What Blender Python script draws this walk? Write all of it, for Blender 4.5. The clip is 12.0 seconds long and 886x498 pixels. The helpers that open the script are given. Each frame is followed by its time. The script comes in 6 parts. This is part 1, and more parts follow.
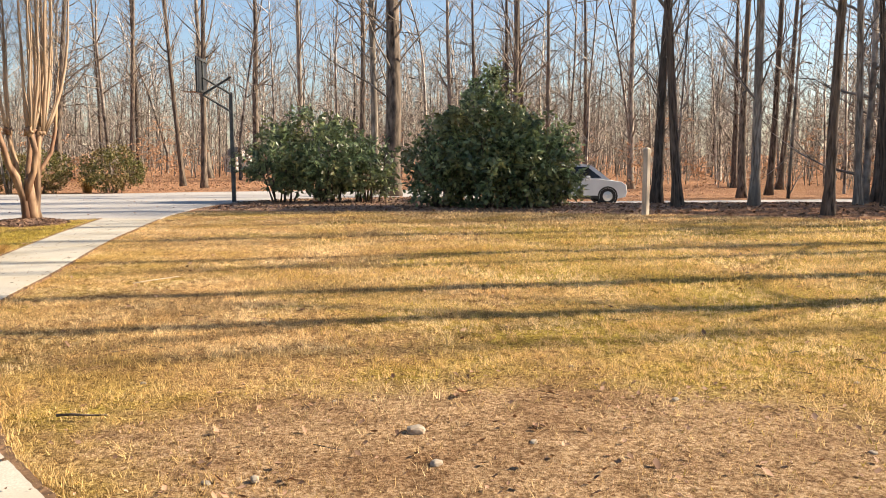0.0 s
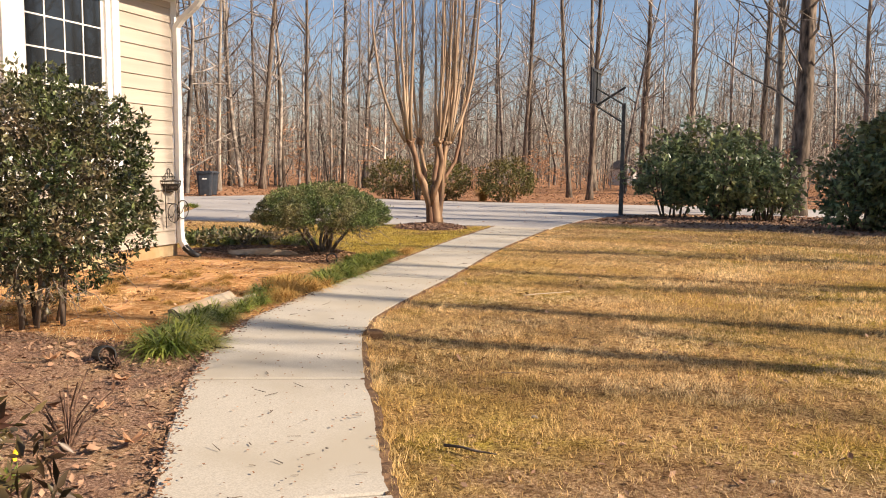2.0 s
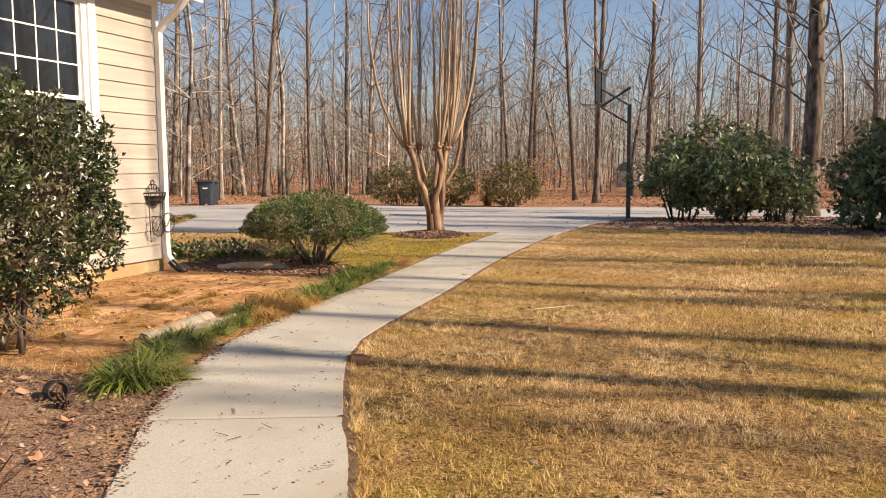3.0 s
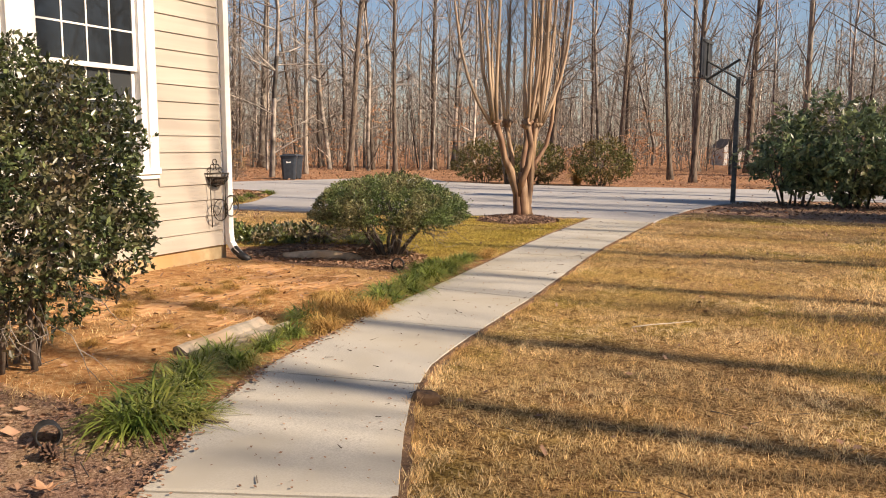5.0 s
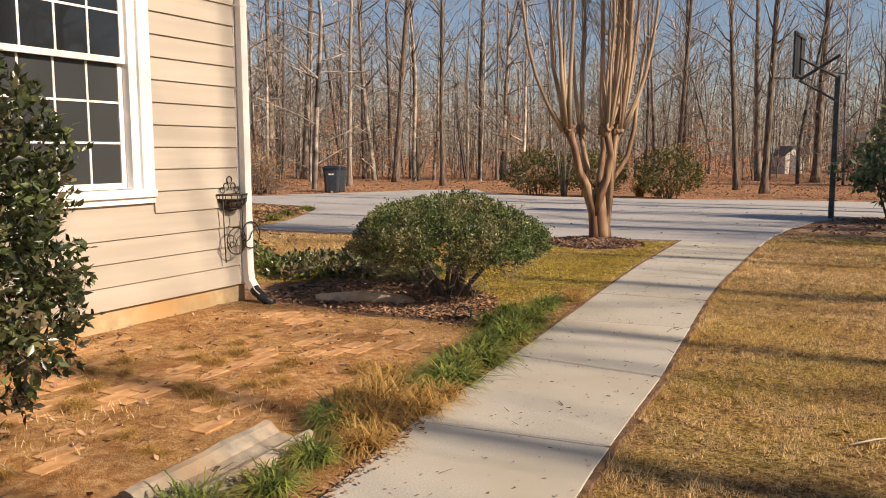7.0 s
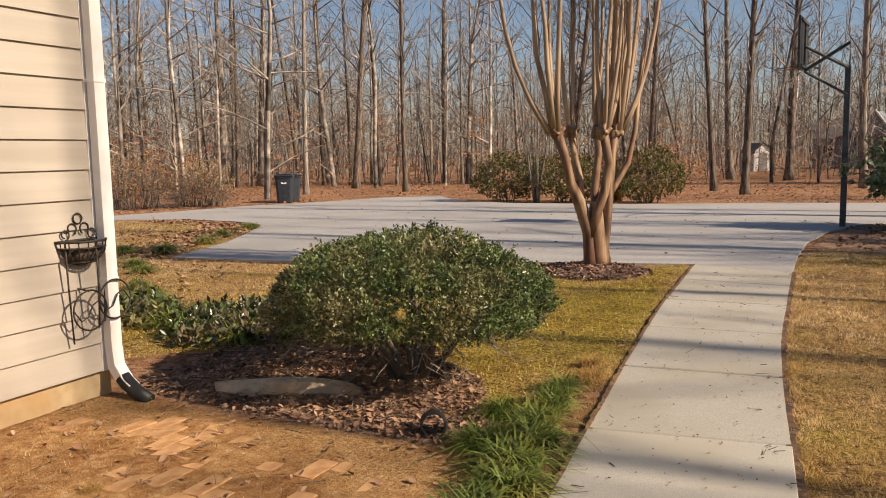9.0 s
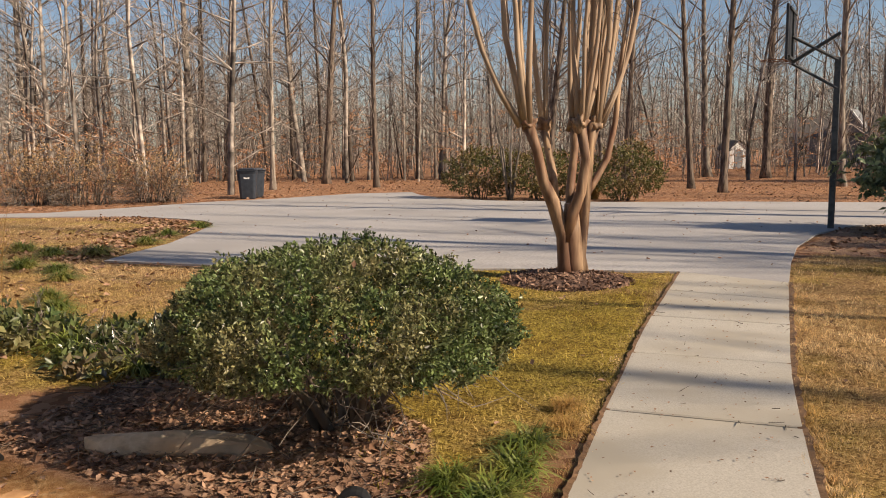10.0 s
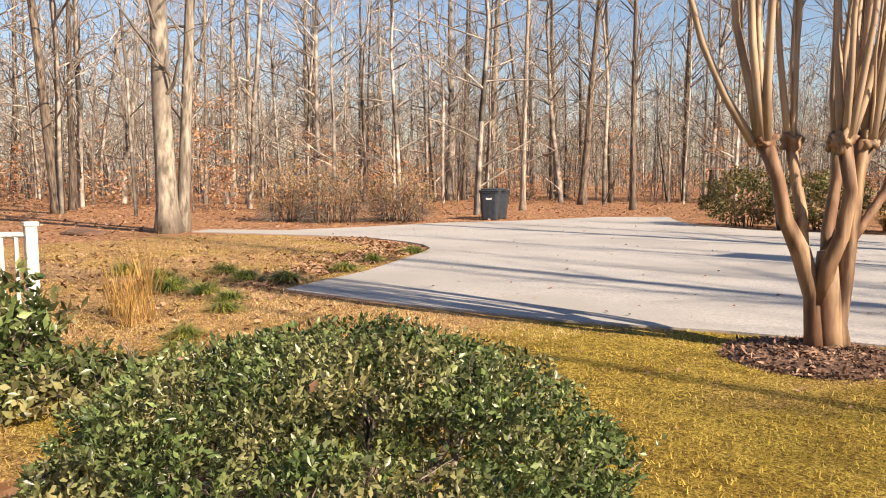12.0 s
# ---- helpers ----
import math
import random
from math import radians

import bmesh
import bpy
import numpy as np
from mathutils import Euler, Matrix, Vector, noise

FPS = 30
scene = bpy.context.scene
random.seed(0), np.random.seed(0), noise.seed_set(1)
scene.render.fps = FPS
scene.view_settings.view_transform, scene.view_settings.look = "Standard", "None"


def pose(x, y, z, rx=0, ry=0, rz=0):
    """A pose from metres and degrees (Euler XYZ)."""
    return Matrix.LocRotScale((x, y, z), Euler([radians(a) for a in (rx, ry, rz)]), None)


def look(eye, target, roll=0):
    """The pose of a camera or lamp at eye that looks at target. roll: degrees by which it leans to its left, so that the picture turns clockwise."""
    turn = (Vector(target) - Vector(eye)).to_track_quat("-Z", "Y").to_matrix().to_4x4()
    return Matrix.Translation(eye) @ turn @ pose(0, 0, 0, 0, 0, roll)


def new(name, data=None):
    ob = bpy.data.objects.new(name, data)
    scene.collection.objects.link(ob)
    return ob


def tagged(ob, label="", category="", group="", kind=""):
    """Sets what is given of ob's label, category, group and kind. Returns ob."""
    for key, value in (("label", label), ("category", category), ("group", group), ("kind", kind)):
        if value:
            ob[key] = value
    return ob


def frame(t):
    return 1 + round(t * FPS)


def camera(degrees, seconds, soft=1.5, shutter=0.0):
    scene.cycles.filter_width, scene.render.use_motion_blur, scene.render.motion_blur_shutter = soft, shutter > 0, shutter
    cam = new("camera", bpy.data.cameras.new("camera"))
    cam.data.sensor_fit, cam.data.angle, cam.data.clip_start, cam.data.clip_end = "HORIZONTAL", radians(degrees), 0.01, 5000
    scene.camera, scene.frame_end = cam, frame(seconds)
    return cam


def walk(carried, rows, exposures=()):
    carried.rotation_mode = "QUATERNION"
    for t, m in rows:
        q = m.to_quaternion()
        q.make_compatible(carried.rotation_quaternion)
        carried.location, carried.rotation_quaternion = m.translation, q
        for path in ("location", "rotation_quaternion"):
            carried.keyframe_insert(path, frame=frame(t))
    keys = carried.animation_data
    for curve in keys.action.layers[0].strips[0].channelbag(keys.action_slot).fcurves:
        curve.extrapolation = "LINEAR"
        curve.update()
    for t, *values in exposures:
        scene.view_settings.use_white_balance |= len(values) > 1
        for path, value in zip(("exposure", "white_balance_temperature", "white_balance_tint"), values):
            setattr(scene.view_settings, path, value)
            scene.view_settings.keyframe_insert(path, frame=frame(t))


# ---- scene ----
cam = camera(57.2, 12.0, soft=1.0)
PATH = [
    (0, (-1.055, 2.621, 1.336), (-1.035, 4.607, 1.102), -0.1),
    (0.5, (-1.22, 2.708, 1.278), (-1.727, 4.63, 1.054), -2.1),
    (1, (-1.28, 2.919, 1.3), (-2.055, 4.749, 1.075), -1.5),
    (1.5, (-1.336, 3.149, 1.325), (-2.183, 4.95, 1.128), -0.5),
    (2, (-1.433, 3.394, 1.284), (-2.296, 5.187, 1.079), 0.7),
    (2.5, (-1.53, 3.709, 1.3), (-2.395, 5.501, 1.108), -0.0),
    (3, (-1.569, 3.941, 1.305), (-2.449, 5.727, 1.111), -0.3),
    (5, (-2.136, 4.986, 1.39), (-3.193, 6.664, 1.133), 0.3),
    (5.5, (-2.475, 5.373, 1.369), (-3.583, 7.019, 1.116), 0.7),
    (6, (-2.837, 5.787, 1.362), (-3.965, 7.42, 1.117), -0.3),
    (6.5, (-3.168, 6.217, 1.391), (-4.293, 7.855, 1.163), -0.4),
    (7, (-3.542, 6.66, 1.406), (-4.691, 8.28, 1.172), -0.1),
    (9, (-4.926, 8.706, 1.515), (-6.005, 10.374, 1.284), -1.1),
    (9.5, (-5.181, 9.186, 1.51), (-6.261, 10.853, 1.275), -1.0),
    (10, (-5.361, 9.767, 1.496), (-6.389, 11.465, 1.253), -0.7),
    (10.5, (-5.505, 10.323, 1.521), (-6.522, 12.028, 1.277), 0.1),
    (11, (-5.659, 10.834, 1.552), (-6.738, 12.501, 1.314), -1.0),
    (11.5, (-5.733, 11.317, 1.571), (-7.063, 12.798, 1.373), -0.8),
    (12, (-5.826, 11.756, 1.545), (-7.353, 13.033, 1.353), -0.3),
]
EXPOSURES = [(0.0, 1.26, 6800, 12), (0.5, 1.08, 6800, 13), (1.5, 0.91, 6900, 17), (2.5, 0.80, 6900, 17), (5.5, 0.67, 6900, 17), (7.0, 0.45, 6900, 17), (9.0, 0.41, 6850, 16), (9.5, 0.47, 6850, 16), (10.0, 0.42, 6850, 16), (10.5, 0.90, 6850, 15), (11.5, 1.05, 6900, 15), (12.0, 1.05, 6900, 15)]
SUN_X, SUN_Y, SUN_UP = 0.984, 0.177, 33.0
SUN_STRENGTH, SKY_STRENGTH = 5.1, 0.072
walk(cam, [(t, look(eye, target, roll)) for t, eye, target, roll in PATH], EXPOSURES)

# ---- light ----
world = bpy.data.worlds.new("sky")
scene.world = world
world.use_nodes = True
wn = world.node_tree.nodes
sky = wn.new("ShaderNodeTexSky")
sky.sky_type = "NISHITA"
sky.sun_disc = False
sky.sun_elevation = radians(SUN_UP)
sky.sun_rotation = math.atan2(SUN_X, SUN_Y)
sky.air_density, sky.dust_density, sky.ozone_density = 1.0, 0.6, 3.0
world.node_tree.links.new(sky.outputs[0], wn["Background"].inputs[0])
wn["Background"].inputs[1].default_value = SKY_STRENGTH
sun = new("sun", bpy.data.lights.new("sun", "SUN"))
sun.data.energy, sun.data.angle, sun.data.color = SUN_STRENGTH, radians(0.6), (1.0, 0.86, 0.66)
sun.matrix_world = look((SUN_X * 60, SUN_Y * 60, 60 * math.tan(radians(SUN_UP))), (0, 0, 0))


# ---- materials ----
def mat(name, a, b, scale=8.0, rough=0.8, bump=0.3, c=None, scale2=0.7, metal=0.0, stretch=(1, 1, 1), island=0.0, spec=0.4,
        depth=0.01, through_light=0.0, per_object=0.0):
    """A surface of two or three colours mixed by noise at two scales, with relief of the finer one."""
    m = bpy.data.materials.new(name)
    m.use_nodes = True
    n, l = m.node_tree.nodes, m.node_tree.links
    p = n["Principled BSDF"]
    co = n.new("ShaderNodeTexCoord")
    mp = n.new("ShaderNodeMapping")
    mp.inputs["Scale"].default_value = stretch
    l.new(co.outputs["Object"], mp.inputs[0])
    fine, big = n.new("ShaderNodeTexNoise"), n.new("ShaderNodeTexNoise")
    fine.inputs["Scale"].default_value, fine.inputs["Detail"].default_value = scale, 6
    big.inputs["Scale"].default_value, big.inputs["Detail"].default_value = scale2, 4
    for q in (fine, big):
        l.new(mp.outputs[0], q.inputs["Vector"])
    r1 = n.new("ShaderNodeValToRGB")
    r1.color_ramp.elements[0].position, r1.color_ramp.elements[1].position = 0.35, 0.65
    r1.color_ramp.elements[0].color, r1.color_ramp.elements[1].color = (*a, 1), (*b, 1)
    l.new(fine.outputs[0], r1.inputs[0])
    col = r1.outputs[0]
    if c:
        r2 = n.new("ShaderNodeMapRange")
        r2.inputs[1].default_value, r2.inputs[2].default_value = 0.45, 0.65
        l.new(big.outputs[0], r2.inputs[0])
        mx = n.new("ShaderNodeMixRGB")
        l.new(r2.outputs[0], mx.inputs[0])
        l.new(col, mx.inputs[1])
        mx.inputs[2].default_value = (*c, 1)
        col = mx.outputs[0]
    for amount, kind, out in ((island, "ShaderNodeNewGeometry", "Random Per Island"), (per_object, "ShaderNodeObjectInfo", "Random")):
        if amount:
            g = n.new(kind)
            mr = n.new("ShaderNodeMapRange")
            mr.inputs[3].default_value, mr.inputs[4].default_value = 1 - amount, 1 + amount
            l.new(g.outputs[out], mr.inputs[0])
            mx = n.new("ShaderNodeMixRGB")
            mx.blend_type = "MULTIPLY"
            mx.inputs[0].default_value = 1
            l.new(col, mx.inputs[1])
            l.new(mr.outputs[0], mx.inputs[2])
            col = mx.outputs[0]
    l.new(col, p.inputs["Base Color"])
    p.inputs["Roughness"].default_value = rough
    p.inputs["Metallic"].default_value = metal
    p.inputs["Specular IOR Level"].default_value = spec
    if bump:
        bp = n.new("ShaderNodeBump")
        bp.inputs["Strength"].default_value, bp.inputs["Distance"].default_value = bump, depth
        l.new(fine.outputs[0], bp.inputs["Height"])
        l.new(bp.outputs[0], p.inputs["Normal"])
    if through_light:
        tr = n.new("ShaderNodeBsdfTranslucent")
        l.new(col, tr.inputs[0])
        sh = n.new("ShaderNodeMixShader")
        sh.inputs[0].default_value = through_light
        l.new(p.outputs[0], sh.inputs[1])
        l.new(tr.outputs[0], sh.inputs[2])
        l.new(sh.outputs[0], n["Material Output"].inputs[0])
    return m


def ground_material():
    """Dry lawn, clay, mulch and leaf litter, by the zones stored on the ground's points."""
    m = bpy.data.materials.new("ground")
    m.use_nodes = True
    n, l = m.node_tree.nodes, m.node_tree.links
    p = n["Principled BSDF"]
    p.inputs["Roughness"].default_value = 0.95
    p.inputs["Specular IOR Level"].default_value = 0.15
    geo = n.new("ShaderNodeNewGeometry")

    def noise_of(scale, detail=6, rough=0.6, stretch=None):
        q = n.new("ShaderNodeTexNoise")
        q.inputs["Scale"].default_value, q.inputs["Detail"].default_value, q.inputs["Roughness"].default_value = scale, detail, rough
        l.new(geo.outputs["Position"], q.inputs["Vector"])
        return q.outputs[0]

    def ramp(fac, *stops):
        r = n.new("ShaderNodeValToRGB")
        e = r.color_ramp.elements
        while len(e) < len(stops):
            e.new(0.5)
        for el, (pos, colour) in zip(e, stops):
            el.position, el.color = pos, (*colour, 1)
        l.new(fac, r.inputs[0])
        return r.outputs[0]

    def mix(fac, a, b, kind="MIX"):
        x = n.new("ShaderNodeMixRGB")
        x.blend_type = kind
        if isinstance(fac, float):
            x.inputs[0].default_value = fac
        else:
            l.new(fac, x.inputs[0])
        l.new(a, x.inputs[1])
        l.new(b, x.inputs[2])
        return x.outputs[0]

    def zone(name):
        a = n.new("ShaderNodeAttribute")
        a.attribute_name = name
        nz = n.new("ShaderNodeMath")
        nz.operation = "MULTIPLY_ADD"
        l.new(noise_of(9.0, 3), nz.inputs[0])
        nz.inputs[1].default_value, nz.inputs[2].default_value = 0.5, -0.25
        ad = n.new("ShaderNodeMath")
        ad.operation = "ADD"
        l.new(a.outputs["Fac"], ad.inputs[0])
        l.new(nz.outputs[0], ad.inputs[1])
        r = n.new("ShaderNodeMapRange")
        r.inputs[1].default_value, r.inputs[2].default_value = 0.35, 0.65
        l.new(ad.outputs[0], r.inputs[0])
        return r.outputs[0]

    fine, mid, wide = noise_of(55.0, 8, 0.7), noise_of(6.0, 5), noise_of(0.55, 4)
    straw = ramp(fine, (0.36, (0.10, 0.05, 0.018)), (0.51, (0.54, 0.33, 0.135)), (0.66, (0.86, 0.64, 0.35)))
    moss = ramp(fine, (0.36, (0.11, 0.075, 0.014)), (0.52, (0.48, 0.36, 0.055)), (0.66, (0.78, 0.63, 0.16)))
    dirt = ramp(fine, (0.34, (0.19, 0.09, 0.038)), (0.52, (0.53, 0.35, 0.19)), (0.68, (0.76, 0.59, 0.40)))
    tuft_zone = n.new("ShaderNodeAttribute")
    tuft_zone.attribute_name = "moss"
    more = n.new("ShaderNodeMath")
    more.operation = "MULTIPLY_ADD"
    l.new(tuft_zone.outputs["Fac"], more.inputs[0])
    more.inputs[1].default_value = 0.20
    l.new(wide, more.inputs[2])
    mossy = ramp(more.outputs[0], (0.48, (0, 0, 0)), (0.66, (0.9, 0.9, 0.9)))
    lawn = mix(mossy, straw, moss)
    bare = zone("bare")
    lawn = mix(bare, lawn, dirt)
    lawn = mix(0.6, lawn, ramp(mid, (0.36, (0.42, 0.36, 0.30)), (0.56, (1, 1, 1))), "MULTIPLY")
    lawn = mix(0.55, lawn, ramp(noise_of(1.2, 5, 0.65), (0.36, (0.50, 0.40, 0.33)), (0.52, (1, 1, 1))), "MULTIPLY")
    lawn = mix(0.75, lawn, ramp(noise_of(24.0, 4, 0.6), (0.38, (0.42, 0.36, 0.30)), (0.54, (1.0, 1.0, 1.0))), "MULTIPLY")
    vor = n.new("ShaderNodeTexVoronoi")
    vor.inputs["Scale"].default_value = 11.0
    l.new(geo.outputs["Position"], vor.inputs["Vector"])
    sep = n.new("ShaderNodeSeparateColor")
    l.new(vor.outputs["Color"], sep.inputs[0])
    litter = ramp(sep.outputs[0], (0.0, (0.15, 0.068, 0.036)), (0.5, (0.38, 0.185, 0.095)), (1.0, (0.60, 0.36, 0.22)))
    litter = mix(ramp(wide, (0.4, (0, 0, 0)), (0.7, (0.7, 0.7, 0.7))), litter, ramp(fine, (0.3, (0.16, 0.08, 0.035)), (0.7, (0.48, 0.27, 0.13))))
    mulch = ramp(fine, (0.34, (0.10, 0.055, 0.036)), (0.5, (0.32, 0.19, 0.13)), (0.68, (0.60, 0.42, 0.31)))
    mulch = mix(ramp(noise_of(2.3, 4), (0.46, (0, 0, 0)), (0.62, (0.7, 0.7, 0.7))), mulch, dirt)
    clay = ramp(noise_of(14.0, 8, 0.65), (0.32, (0.36, 0.155, 0.052)), (0.5, (0.62, 0.325, 0.13)), (0.68, (0.80, 0.55, 0.29)))
    clay = mix(0.75, clay, ramp(noise_of(1.9, 5), (0.38, (0.5, 0.40, 0.33)), (0.56, (1, 1, 1))), "MULTIPLY")
    clay = mix(ramp(wide, (0.45, (0, 0, 0)), (0.62, (0.55, 0.55, 0.55))), clay, straw)
    col = mix(zone("lawn"), litter, lawn)
    col = mix(zone("clay"), col, clay)
    col = mix(zone("mulch"), col, mulch)
    l.new(col, p.inputs["Base Color"])
    bp = n.new("ShaderNodeBump")
    bp.inputs["Strength"].default_value, bp.inputs["Distance"].default_value = 1.0, 0.05
    l.new(fine, bp.inputs["Height"])
    l.new(bp.outputs[0], p.inputs["Normal"])
    return m


GROUND = ground_material()
CONCRETE = mat("concrete", (0.38, 0.355, 0.30), (0.50, 0.47, 0.405), 120, 0.9, 0.1, (0.40, 0.365, 0.295), 1.3, depth=0.004, per_object=0.06)
DRIVE = mat("driveway_concrete", (0.33, 0.315, 0.30), (0.47, 0.455, 0.44), 30, 0.9, 0.2, (0.34, 0.325, 0.31), 0.35, depth=0.004)
SOIL = mat("edge_soil", (0.075, 0.042, 0.024), (0.25, 0.145, 0.075), 22, 1.0, 0.8, (0.15, 0.085, 0.042), 4, depth=0.02)
JOINT = mat("joint_dirt", (0.07, 0.05, 0.035), (0.16, 0.11, 0.07), 30, 1.0, 0.3)
SIDING = mat("siding_paint", (0.41, 0.365, 0.305), (0.45, 0.405, 0.345), 3, 0.55, 0.12, (0.38, 0.335, 0.28), 0.9, stretch=(0.3, 3, 6), depth=0.003, per_object=0.03)
WHITE = mat("white_trim", (0.78, 0.77, 0.74), (0.84, 0.83, 0.81), 12, 0.45, 0.08, (0.72, 0.70, 0.66), 1.3, depth=0.002)
FOUNDATION = mat("foundation", (0.38, 0.28, 0.155), (0.48, 0.37, 0.22), 9, 0.9, 0.3, (0.44, 0.27, 0.12), 1.5)
SHINGLE = mat("roof_shingle", (0.10, 0.09, 0.08), (0.18, 0.16, 0.14), 20, 0.95, 0.4)
BARK = mat("bark", (0.035, 0.027, 0.021), (0.23, 0.18, 0.14), 11, 0.95, 1.0, (0.115, 0.09, 0.07), 1.2, stretch=(1, 1, 0.22), depth=0.03, per_object=0.3)
PALE_BARK = mat("pale_bark", (0.13, 0.108, 0.085), (0.44, 0.38, 0.31), 9, 0.95, 1.0, (0.17, 0.142, 0.118), 1.9, stretch=(1, 1, 0.3), depth=0.02, per_object=0.22)
TWIG = mat("twig_bark", (0.13, 0.108, 0.088), (0.31, 0.265, 0.22), 3, 0.95, 0.0, island=0.3)
FAR_BARK = mat("far_bark", (0.11, 0.093, 0.078), (0.42, 0.365, 0.31), 2.5, 0.95, 0.0, island=0.6)
MYRTLE = mat("myrtle_bark", (0.075, 0.038, 0.022), (0.46, 0.31, 0.185), 11, 0.65, 0.9, (0.17, 0.082, 0.046), 3.2, stretch=(1, 1, 0.15), depth=0.012)
RUST_LEAF = mat("rust_leaf", (0.42, 0.22, 0.115), (0.60, 0.37, 0.22), 5, 0.8, 0, island=0.4, through_light=0.3)
DRY_LEAF = mat("dry_leaf", (0.18, 0.092, 0.052), (0.40, 0.25, 0.16), 4, 0.8, 0, island=0.4)
HOLLY = mat("holly_leaf", (0.028, 0.044, 0.016), (0.115, 0.14, 0.05), 6, 0.30, 0, (0.19, 0.14, 0.085), 2.2, island=0.7, spec=0.65, through_light=0.15)
BOX_LEAF = mat("dome_leaf", (0.038, 0.068, 0.022), (0.19, 0.245, 0.085), 6, 0.36, 0, (0.26, 0.235, 0.11), 2.5, island=0.75, spec=0.5, through_light=0.28)
BIG_LEAF = mat("rhododendron_leaf", (0.06, 0.10, 0.045), (0.32, 0.40, 0.20), 3, 0.36, 0, (0.26, 0.25, 0.10), 0.9, island=0.6, spec=0.55, through_light=0.35)
OLIVE_LEAF = mat("olive_leaf", (0.065, 0.072, 0.02), (0.18, 0.165, 0.048), 4, 0.5, 0, (0.20, 0.13, 0.045), 1.2, island=0.4, through_light=0.15)
STRAP = mat("strap_leaf", (0.06, 0.10, 0.015), (0.27, 0.31, 0.06), 4, 0.45, 0, (0.30, 0.27, 0.07), 1.6, island=0.45, spec=0.5, through_light=0.2)
DRY_STRAP = mat("dry_strap", (0.36, 0.20, 0.055), (0.52, 0.34, 0.11), 4, 0.8, 0, island=0.35, through_light=0.2)
GREEN_BLADE = mat("moss_blade", (0.36, 0.275, 0.045), (0.64, 0.50, 0.12), 1.6, 0.85, 0, (0.58, 0.42, 0.14), 0.6, island=0.4, through_light=0.35)
BLADE = mat("dry_blade", (0.60, 0.39, 0.165), (0.90, 0.70, 0.40), 1.4, 0.85, 0, (0.56, 0.39, 0.14), 0.5, island=0.55, through_light=0.38)
MYRTLE_SHOOT = mat("myrtle_shoot", (0.25, 0.17, 0.11), (0.50, 0.375, 0.26), 6, 0.7, 0.3, (0.36, 0.26, 0.18), 1.2, stretch=(1, 1, 0.2), depth=0.006)
MULCH = mat("bark_mulch", (0.045, 0.025, 0.018), (0.22, 0.13, 0.088), 24, 1.0, 1.0, (0.10, 0.056, 0.038), 3, depth=0.03, island=0.4)
IRON = mat("black_iron", (0.03, 0.026, 0.022), (0.075, 0.06, 0.045), 30, 0.6, 0.2, metal=0.5)
BIN = mat("bin_plastic", (0.022, 0.03, 0.042), (0.036, 0.045, 0.06), 6, 0.5, 0.05)
BLACK = mat("black_plastic", (0.012, 0.012, 0.012), (0.03, 0.03, 0.03), 12, 0.5, 0.1)
STEEL = mat("hoop_steel", (0.05, 0.055, 0.055), (0.11, 0.115, 0.11), 9, 0.6, 0.1, metal=0.3)
BOARD = mat("hoop_board", (0.025, 0.027, 0.03), (0.05, 0.052, 0.055), 5, 0.5, 0.05)
RIM = mat("hoop_rim", (0.28, 0.10, 0.04), (0.38, 0.15, 0.06), 9, 0.6, 0.1)
WOOD = mat("weathered_wood", (0.46, 0.39, 0.30), (0.66, 0.58, 0.47), 10, 0.9, 0.4, stretch=(1, 1, 0.2))
MULCH_CHIP = mat("mulch_chip", (0.085, 0.045, 0.032), (0.38, 0.24, 0.165), 8, 1.0, 0, island=0.6)
STONE = mat("rough_stone", (0.23, 0.20, 0.155), (0.42, 0.37, 0.30), 12, 0.95, 0.6, (0.34, 0.24, 0.15), 3, depth=0.02)
CAR = mat("silver_paint", (0.60, 0.61, 0.62), (0.66, 0.67, 0.68), 2, 0.3, 0, metal=0.15)
RUBBER = mat("rubber", (0.015, 0.015, 0.015), (0.03, 0.03, 0.03), 20, 0.85, 0.1)
CHROME = mat("alloy", (0.5, 0.5, 0.5), (0.6, 0.6, 0.6), 5, 0.3, 0, metal=0.9)
PETAL = mat("yellow_petal", (0.75, 0.42, 0.01), (0.85, 0.56, 0.03), 20, 0.6, 0)
PAVER = mat("clay_paver", (0.34, 0.165, 0.068), (0.52, 0.29, 0.13), 14, 0.95, 0.4, (0.53, 0.33, 0.16), 1.2, per_object=0.12)
VINYL = mat("far_white", (0.62, 0.62, 0.60), (0.74, 0.74, 0.72), 3, 0.6, 0)
SLATE = mat("far_grey_siding", (0.17, 0.18, 0.19), (0.24, 0.25, 0.26), 3, 0.8, 0)


def glass(name, tint, rough=0.02):
    m = bpy.data.materials.new(name)
    m.use_nodes = True
    p = m.node_tree.nodes["Principled BSDF"]
    p.inputs["Base Color"].default_value = (*tint, 1)
    p.inputs["Roughness"].default_value = rough
    p.inputs["Specular IOR Level"].default_value = 0.6
    return m


SCREEN = glass("window_screen", (0.04, 0.044, 0.046), 0.3)
PANE = glass("window_pane", (0.018, 0.021, 0.024), 0.03)
CAR_GLASS = glass("car_glass", (0.02, 0.025, 0.028))


